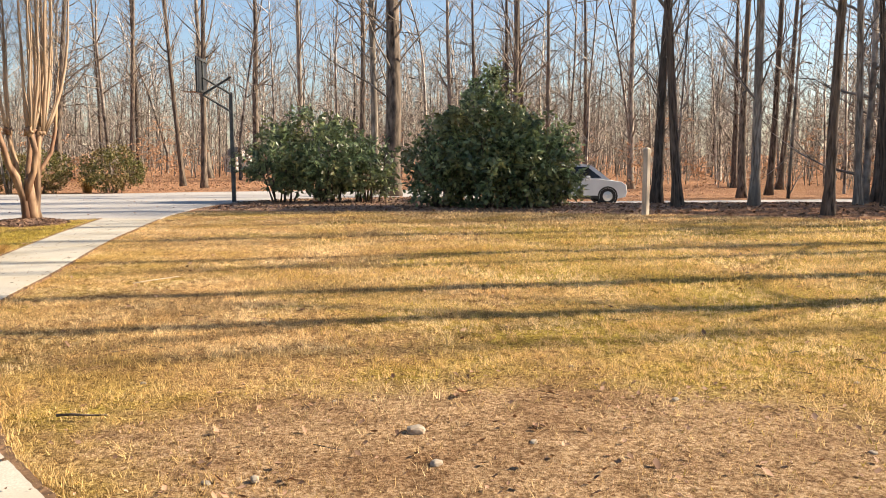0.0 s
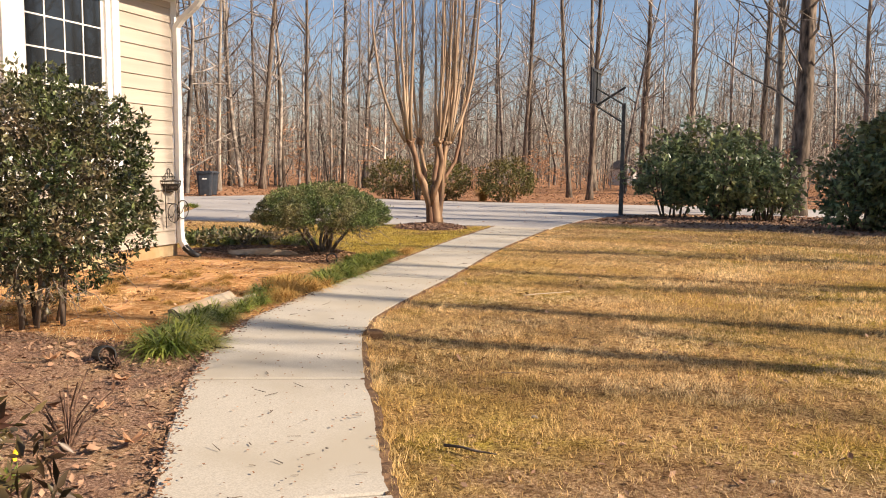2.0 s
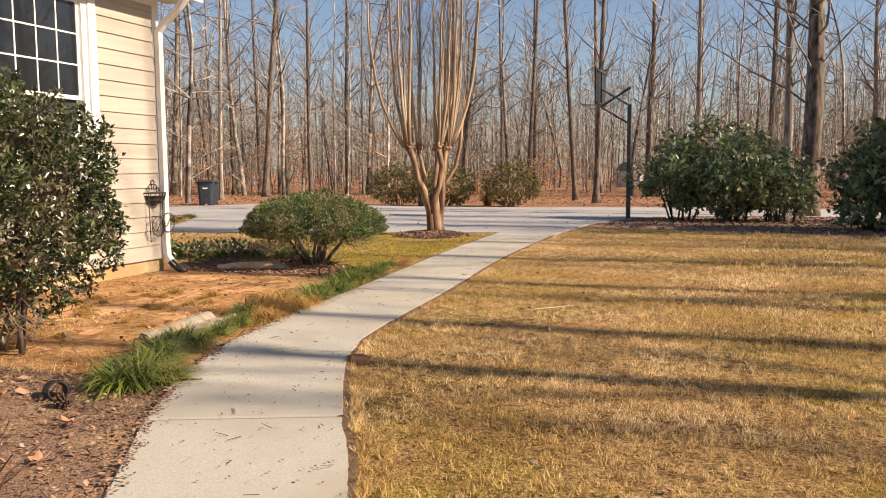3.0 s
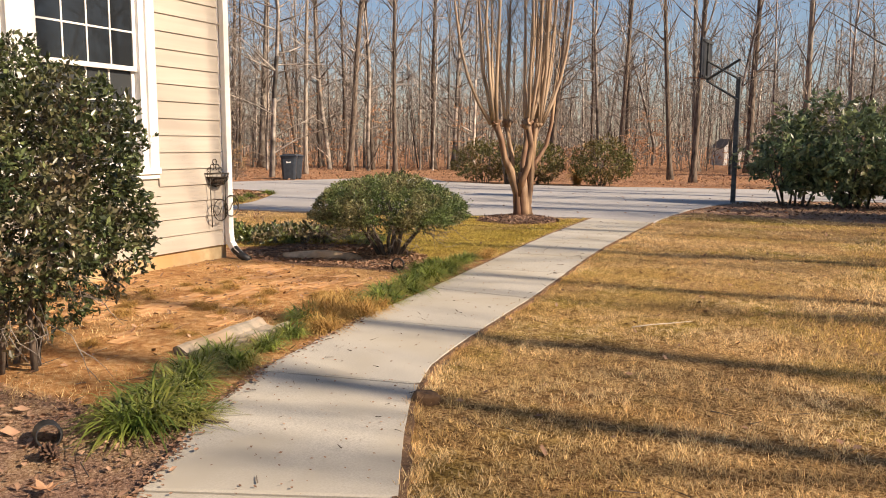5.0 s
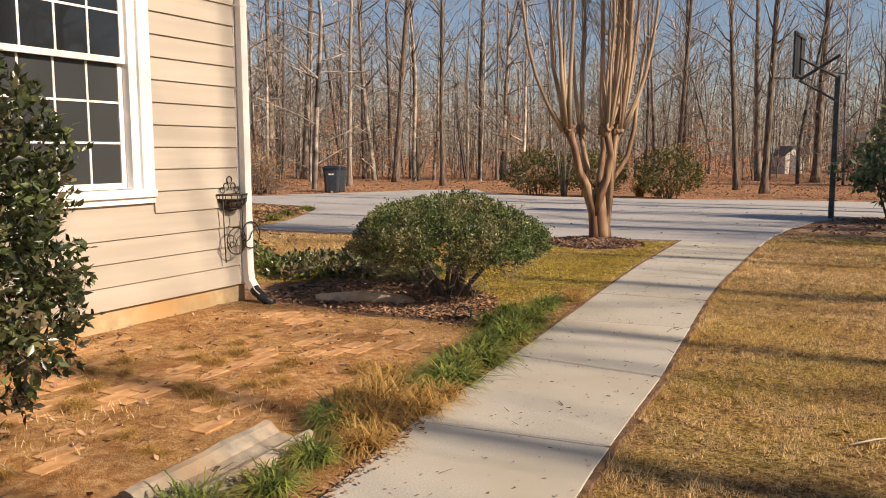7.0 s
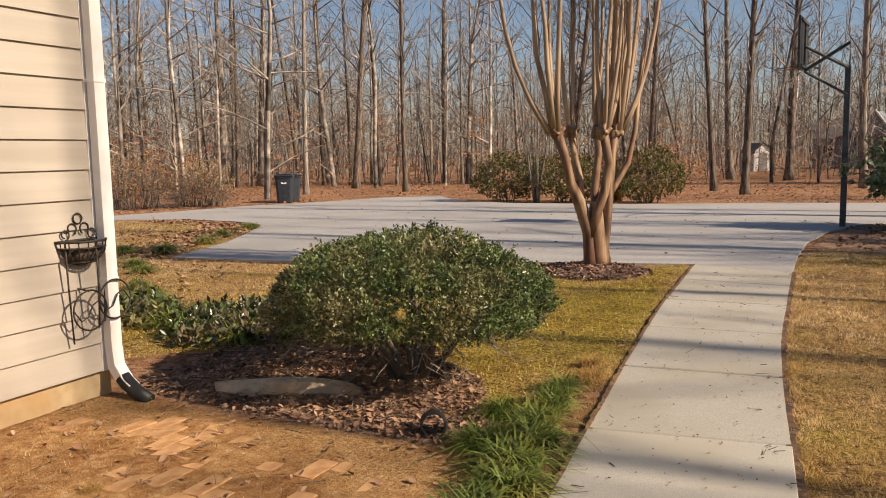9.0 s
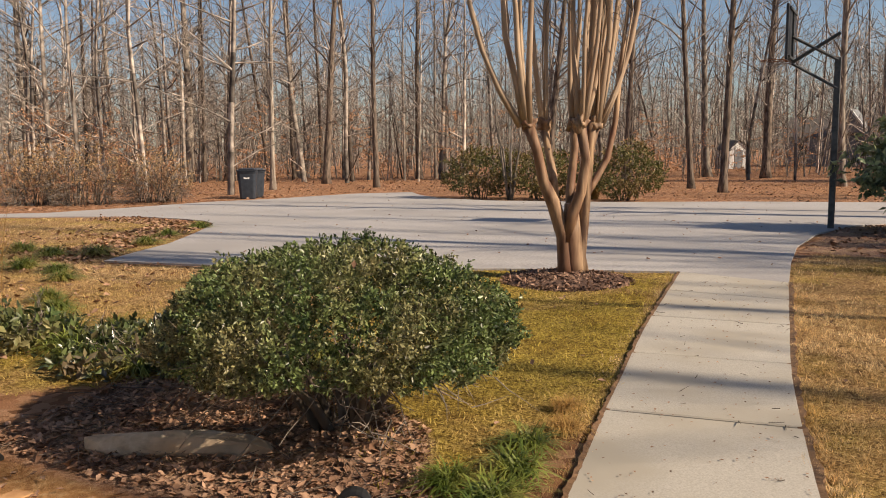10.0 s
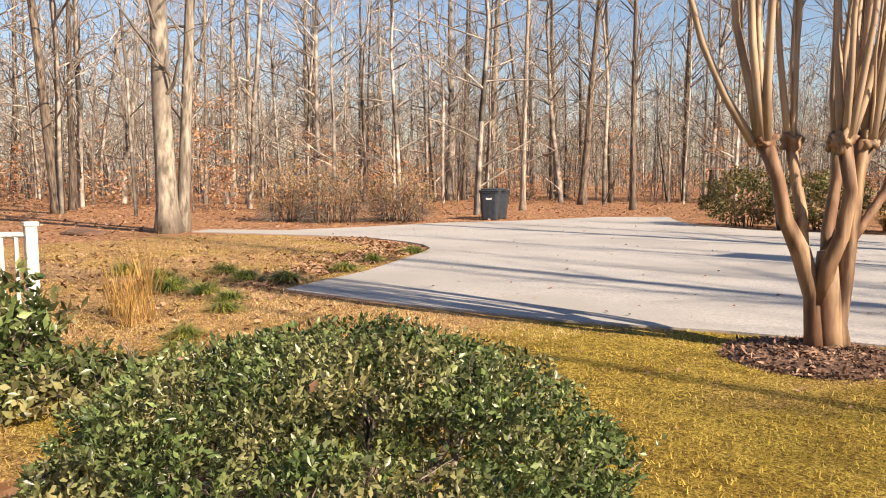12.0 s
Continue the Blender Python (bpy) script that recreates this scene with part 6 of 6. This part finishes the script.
# ---- distant buildings ----
def far_house():
    m = pose(-12.5, 96, ground_z(-12, 96), 0, 0, -10)
    t = thing("far_house", m, "dark grey gabled house among far trees", "house")
    part("wall", Geo().box(-6, 3, 0, 6, -0.3, 2.9), SLATE, t)
    part("roof", Geo().add([(-6.4, -0.4, 2.9), (3.4, -0.4, 2.9), (3.4, 3, 4.8), (-6.4, 3, 4.8), (-6.4, 6.4, 2.9), (3.4, 6.4, 2.9)], [(0, 1, 2, 3), (3, 2, 5, 4), (0, 3, 4), (1, 5, 2), (0, 4, 5, 1)]), SHINGLE, t)
    part("gable", Geo().add([(-1.6, -0.5, 3.2), (1.6, -0.5, 3.2), (0, -0.5, 5.4), (-1.6, 2.5, 3.2), (1.6, 2.5, 3.2), (0, 2.5, 5.4)], [(0, 1, 2), (3, 5, 4), (0, 2, 5, 3), (1, 4, 5, 2)]), SLATE, t)
    for a, b in (((-1.8, 3.1), (0, 5.55)), ((0, 5.55), (1.8, 3.1))):
        part("barge_board", Geo().tube([(a[0], -0.62, a[1]), (b[0], -0.62, b[1])], [0.1, 0.1], 4), VINYL, t)
    for x in (-4.2, -1.0, 1.6):
        w = part("window", Geo().box(x - 0.55, x + 0.55, -0.06, 0.0, 0.9, 2.3), VINYL, t)
        part("pane", Geo().box(x - 0.42, x + 0.42, -0.09, -0.065, 1.03, 2.17), PANE, w)
    g = thing("garage", pose(-7.2, 94, ground_z(-7, 94), 0, 0, 35), "white gabled garage beside the far house", "garage")
    part("wall", Geo().box(-2, 2, 0, 5, -0.3, 2.4).add([(-2, 0, 2.4), (2, 0, 2.4), (0, 0, 3.9), (-2, 5, 2.4), (2, 5, 2.4), (0, 5, 3.9)], [(0, 1, 2), (3, 5, 4)]), VINYL, g)
    part("roof", Geo().add([(-2.3, -0.3, 2.2), (0, -0.3, 4.0), (2.3, -0.3, 2.2), (-2.3, 5.3, 2.2), (0, 5.3, 4.0), (2.3, 5.3, 2.2)], [(0, 3, 4, 1), (1, 4, 5, 2)]), SHINGLE, g)
    s = thing("shed", pose(-20.9, 88, ground_z(-21, 88), 0, 0, 48), "small white garden shed among far trees", "shed")
    part("wall", Geo().box(-1, 1, 0, 2, -0.2, 1.8).add([(-1, 0, 1.8), (1, 0, 1.8), (0, 0, 2.5), (-1, 2, 1.8), (1, 2, 1.8), (0, 2, 2.5)], [(0, 1, 2), (3, 5, 4)]), VINYL, s)
    part("roof", Geo().add([(-1.2, -0.2, 1.7), (0, -0.2, 2.6), (1.2, -0.2, 1.7), (-1.2, 2.2, 1.7), (0, 2.2, 2.6), (1.2, 2.2, 1.7)], [(0, 3, 4, 1), (1, 4, 5, 2)]), SHINGLE, s)
    part("door", Geo().box(-0.4, 0.4, -0.04, 0.0, 0.0, 1.7), SLATE, s)


far_house()


# ---- pine cone and withered plant in the front bed ----
def pine_cone():
    t = thing("pine_cone", on_ground(-5.41, 6.96), "dark open pine cone lying beside the grass clump", "pine cone")
    g = Geo()
    for i in range(44):
        s = i / 43
        r = 0.012 + 0.034 * math.sin(math.pi * min(1, 0.18 + 0.85 * s))
        a = i * 2.39996
        d = Vector((0.25, math.cos(a), math.sin(a)))
        o = Vector((-0.055 + 0.11 * s, 0, 0.042))
        g.tube([o, o + d * r * 0.6, o + d * r], [0.004, 0.008, 0.003], 4)
    part("cone_scales", g, MULCH, t)
    part("core", Geo().tube([(-0.06, 0, 0.042), (0.0, 0, 0.042), (0.055, 0, 0.042)], [0.008, 0.014, 0.006], 8), MULCH, t)


def withered_plant():
    t = thing("withered_plant", on_ground(-4.48, 5.86), "withered perennial with thin bare brown stems", "plant")
    rng = random.Random(88)
    for k in range(13):
        a, h = rng.uniform(0, 6.2832), rng.uniform(0.14, 0.36)
        d = Vector((math.cos(a), math.sin(a), 0)) * rng.uniform(0.08, 0.26)
        g = Geo().tube([Vector((0, 0, -0.02)), d * 0.4 + Vector((0, 0, h * 0.6)), d + Vector((0, 0, h))], [0.006, 0.005, 0.003], 5)
        part("stem", g, MULCH, t)


pine_cone()
withered_plant()


# ---- litter, twigs and grass ----
def flat_leaves(x, y, z, size, rs, tilt=0.35):
    n = len(x)
    a = rs.uniform(0, 6.2832, n)
    al = np.stack([np.cos(a), np.sin(a), rs.normal(0, tilt, n)], 1)
    sd = np.stack([-np.sin(a), np.cos(a), rs.normal(0, tilt, n)], 1)
    p = np.stack([x, y, z], 1)
    L = (size * rs.uniform(0.5, 1.3, n))[:, None]
    curl = (rs.uniform(0.05, 0.45, n))[:, None] * L * np.array([[0, 0, 1]])
    v = np.stack([p - al * L * 0.5 + curl * 0.6, p + sd * L * 0.3 + curl * 0.5, p + al * L * 0.5 + curl * 0.4, p - sd * L * 0.3 + curl * 0.9, p], 1).reshape(-1, 3)
    i = np.arange(n)[:, None] * 5
    f = np.concatenate([i + np.array([t]) for t in ([0, 1, 4], [1, 2, 4], [2, 3, 4], [3, 0, 4])], 0)
    return v, f


def scatter(poly, count, rs, margin=0.0, avoid=True):
    xs, ys = [p[0] for p in poly], [p[1] for p in poly]
    x, y = rs.uniform(min(xs), max(xs), count), rs.uniform(min(ys), max(ys), count)
    ok = inside(poly, x, y) > margin
    if avoid:
        ok &= (inside(DRIVE_POLY, x, y) < -0.02) & (inside(WALK_L + list(reversed(WALK_R)), x, y) < -0.005)
    return x[ok], y[ok]


def ground_heights(x, y):
    return np.array([ground_z(a, b) for a, b in zip(x, y)])


def litter():
    rs = np.random.RandomState(71)
    sets = [(FRONT_BED, 20000, 0.033), (BUSH_BED, 5200, 0.032), (BUSH_BED, 3000, 0.05), ([(-12, 3), (8, 3), (8, 22), (-12, 22)], 1500, 0.05), (HEDGE_BED, 5000, 0.09),
            ([(-60, 12), (-18, 12), (-15.6, 17.3), (-18.6, 22.1), (-26, 20), (-26, 39), (-10, 37), (10, 41), (20, 60), (-60, 70)], 16000, 0.12),
            ([(3, 20.8), (9, 18.2), (20, 12), (26, 36), (8, 34)], 6000, 0.10), (CLAY_BED, 900, 0.045), ([(-15.2, 16.5), (-16.4, 16.7), (-19.4, 21.2), (-22.4, 21.6), (-22.4, 22.8), (-18.4, 22.1)], 7000, 0.09), ([(-23, 14), (-11, 13), (-13.5, 17), (-15.5, 17.2), (-19, 22)], 2600, 0.075), (BARE, 700, 0.035), (FRONT_BED, 120, 0.085)]
    V, F, o = [], [], 0
    for poly, n, size in sets:
        x, y = scatter(poly, n, rs)
        v, f = flat_leaves(x, y, ground_heights(x, y) + 0.012, size, rs)
        V.append(v)
        F.append(f + o)
        o += len(v)
    x = rs.uniform(-7.5, -1.0, 6500)
    y = rs.uniform(3, 19, 6500)
    ok = inside(WALK_L + list(reversed(WALK_R)), x, y) > 0.02
    v, f = flat_leaves(x[ok], y[ok], 0.027 + 0 * x[ok], 0.017, rs, 0.1)
    V.append(v)
    F.append(f + o)
    o += len(v)
    k = rs.randint(2, 8, 900)
    e = rs.random(900)
    a, b = np.array(WALK_L)[k], np.array(WALK_L)[k + 1]
    q = a + (b - a) * e[:, None] + np.stack([np.abs(rs.normal(0, 0.05, 900)), -0.3 * np.abs(rs.normal(0, 0.05, 900))], 1)
    v, f = flat_leaves(q[:, 0], q[:, 1], 0.03 + 0 * e, 0.03, rs, 0.15)
    V.append(v)
    F.append(f + o)
    o += len(v)
    a, q = rs.uniform(0, 6.2832, 8), 0.6 * np.sqrt(rs.random(8))
    v, f = flat_leaves(-8.13 + q * np.cos(a), 13.1 + q * np.sin(a), 0.99 - 0.34 * q ** 2, 0.045, rs, 0.5)
    V.append(v)
    F.append(f + o)
    o += len(v)
    x, y = rs.uniform(-24, -7, 350), rs.uniform(17, 36, 350)
    ok = inside(DRIVE_POLY, x, y) > 0.1
    v, f = flat_leaves(x[ok], y[ok], ground_heights(x[ok], y[ok]) + 0.03, 0.06, rs, 0.1)
    V.append(v)
    F.append(f + o)
    tagged(new("fallen_leaves", fast_mesh("fallen_leaves", np.concatenate(V), np.concatenate(F), DRY_LEAF)), "curled brown fallen leaves scattered over ground", "leaves", kind="stuff")
    # twigs
    P, Q = [], []
    rng = random.Random(9)
    for poly, n, ln, dz in ((WALK_L + list(reversed(WALK_R)), 260, 0.06, 0.028), (FRONT_BED, 260, 0.16, 0.03), (BUSH_BED, 160, 0.2, 0.03), ([(-5, 4), (4, 4), (4, 14), (-5, 14)], 70, 0.12, 0.02), (CLAY_BED, 120, 0.12, 0.02)):
        x, y = scatter(poly, n * 3, rs, 0.0, False)
        for a, b in list(zip(x, y))[:n]:
            q = rng.uniform(0, 6.28)
            s = ln * rng.uniform(0.4, 1.4)
            P.append((a, b, dz))
            Q.append((a + math.cos(q) * s, b + math.sin(q) * s, dz + rng.uniform(-0.005, 0.02)))
    r = rs.uniform(0.0015, 0.004, len(P))
    v, f = prisms(P, Q, r, r * 0.6)
    tagged(new("fallen_twigs", fast_mesh("fallen_twigs", v, f, BARK)), "small dark twigs scattered on path and beds", "twigs", kind="stuff")


litter()


def grass():
    rs = np.random.RandomState(77)
    V, F, o = [], [], 0

    def blades(x, y, h, w):
        nonlocal o
        n = len(x)
        if not n:
            return
        z = ground_heights(x, y) - 0.008 + 0.022 * np.array([noise.noise(Vector((a * 1.3, b * 1.3, 0))) * 0.6 + noise.noise(Vector((a * 4.1, b * 4.1, 3))) * 0.4 for a, b in zip(x, y)])
        a = rs.uniform(0, 6.2832, n)
        near = np.where((x < -3.2) & (y > 10), 0.66, 1.0)
        w = w * near
        clump = np.array([noise.noise(Vector((a * 13.0, b * 13.0, 1.0))) for a, b in zip(x, y)])
        H = h * near * rs.uniform(0.5, 1.3, n) * np.clip(0.85 + clump * 1.1, 0.35, 1.6)
        lean = rs.normal(0, 0.5, (n, 2)) * H[:, None]
        c, s = np.cos(a) * w / 2, np.sin(a) * w / 2
        v = np.stack([np.stack([x - c, y - s, z], 1), np.stack([x + c, y + s, z], 1), np.stack([x + lean[:, 0], y + lean[:, 1], z + H], 1)], 1).reshape(-1, 3)
        V.append(v)
        F.append(np.arange(n * 3).reshape(-1, 3) + o)
        o += n * 3

    def patchy(x, y, bare_scale=0.9):
        k = np.array([noise.noise(Vector((a * 0.9, b * 0.9, 7.0))) + 0.5 * noise.noise(Vector((a * 3.5, b * 3.5, 2.0))) for a, b in zip(x, y)])
        b = inside(BARE, x, y)
        tuft = np.array([noise.noise(Vector((a * 13.0, b * 13.0, 1.0))) for a, b in zip(x, y)])
        return rs.random(len(x)) < np.clip(0.68 + k * bare_scale + tuft * 1.7, 0.04, 1) * np.where(b > 0, np.clip(0.55 - b * 0.5, 0.12, 1), 1.0)

    for box, n, h, w in (([(-7.2, 10.5), (-3.2, 10.5), (-3.2, 18.5), (-7.2, 18.5)], 170000, 0.044, 0.009), ([(-7, 4), (5, 4), (5, 10.5), (-7, 10.5)], 560000, 0.034, 0.0058), ([(-7.5, 10.5), (8, 10.5), (8, 15), (-7.5, 15)], 250000, 0.040, 0.009), ([(-8, 15), (10, 15), (10, 22.5), (-8, 22.5)], 140000, 0.048, 0.014)):
        x, y = scatter(box, n, rs)
        ok = inside(LAWN_RIGHT, x, y) > -0.06
        x, y = x[ok], y[ok]
        ok = patchy(x, y)
        blades(x[ok], y[ok], h, w)
    for edge, side in ((WALK_R, 1), (WALK_L[9:], -1)):
        for (ax, ay), (bx, by) in zip(edge, edge[1:]):
            d = math.hypot(bx - ax, by - ay)
            k, off = rs.random(int(d * 520)), 0.012 + np.abs(rs.normal(0, 0.06, int(d * 520)))
            ragged = np.array([noise.noise(Vector((ax + (bx - ax) * q, (ay + (by - ay) * q) * 3.0, 0))) for q in k]) * 0.12
            off = side * (off - np.maximum(ragged, -0.02))
            blades(ax + (bx - ax) * k + off * (by - ay) / d, ay + (by - ay) * k - off * (bx - ax) / d, 0.05, 0.006)
    x, y = scatter(CLAY_BED, 24000, rs)
    k = np.array([noise.noise(Vector((a * 1.1, b * 1.1, 4.0))) for a, b in zip(x, y)]) > 0.02
    blades(x[k], y[k], 0.05, 0.005)
    x, y = scatter([(-15, 11.5), (-10.8, 12.5), (-10.8, 17.8), (-15.2, 16.8)], 60000, rs)
    ok = patchy(x, y)
    blades(x[ok], y[ok], 0.05, 0.010)
    x, y = scatter([(-24, 13), (-13, 13.5), (-15.4, 17.2), (-17, 20), (-18.6, 22), (-22, 22.6), (-24, 21)], 40000, rs)
    ok = patchy(x, y)
    blades(x[ok], y[ok], 0.06, 0.014)
    tagged(new("lawn_grass", fast_mesh("lawn_grass", np.concatenate(V), np.concatenate(F), BLADE)), "short dry straw-coloured winter grass blades", "grass", kind="stuff")
    V, F, o = [], [], 0
    x, y = scatter(LAWN_LEFT, 260000, rs, -0.1)
    ok = (x > -11.2 + rs.normal(0, 0.4, len(x))) & patchy(x, y)
    blades(x[ok], y[ok], 0.048, 0.017)
    x, y = scatter([(-4.5, 4), (7, 4), (9, 17), (-4, 17)], 120000, rs)
    ok = inside(LAWN_RIGHT, x, y) > 0
    x, y = x[ok], y[ok]
    k = np.array([noise.noise(Vector((a * 0.35, b * 0.55, 9.0))) for a, b in zip(x, y)]) + np.clip((x + 1.5) / 8, -0.2, 0.35)
    ok = (k > 0.05) & patchy(x, y)
    blades(x[ok], y[ok], 0.032, 0.009)
    tagged(new("mossy_grass", fast_mesh("mossy_grass", np.concatenate(V), np.concatenate(F), GREEN_BLADE)), "short yellow-green mossy grass patches in the lawn", "grass", kind="stuff")


grass()


# ---- half-buried clay pavers beside the house ----
def pavers():
    root = thing("paver_patio", HOUSE @ pose(0, 0, 0), "red clay pavers half buried in washed soil", "patio", kind="structure")
    rng = random.Random(13)
    shapes = []
    for k in range(4):
        shapes.append(Geo().box(-0.118, 0.118, -0.057, 0.057, -0.05, 0.0, 0.006).mesh("paver", PAVER))
    n = 0
    for r in range(18):
        for c in range(16):
            s, o = 0.35 + c * 0.245 + (0.12 if r % 2 else 0), 0.30 + r * 0.122
            x, y = by_wall(s, o)
            if inside(CLAY_BED, [x], [y])[0] < 0.18 or n >= 290:
                continue
            if noise.noise(Vector((s * 0.8, o * 0.8, 5))) < -0.12:
                continue
            n += 1
            ob = part("paver", shapes[rng.randrange(4)], PAVER, root)
            ob.matrix_basis = pose(s, o, rng.uniform(-0.010, 0.008), rng.gauss(0, 1.0), rng.gauss(0, 1.0), rng.gauss(0, 1.2))


pavers()
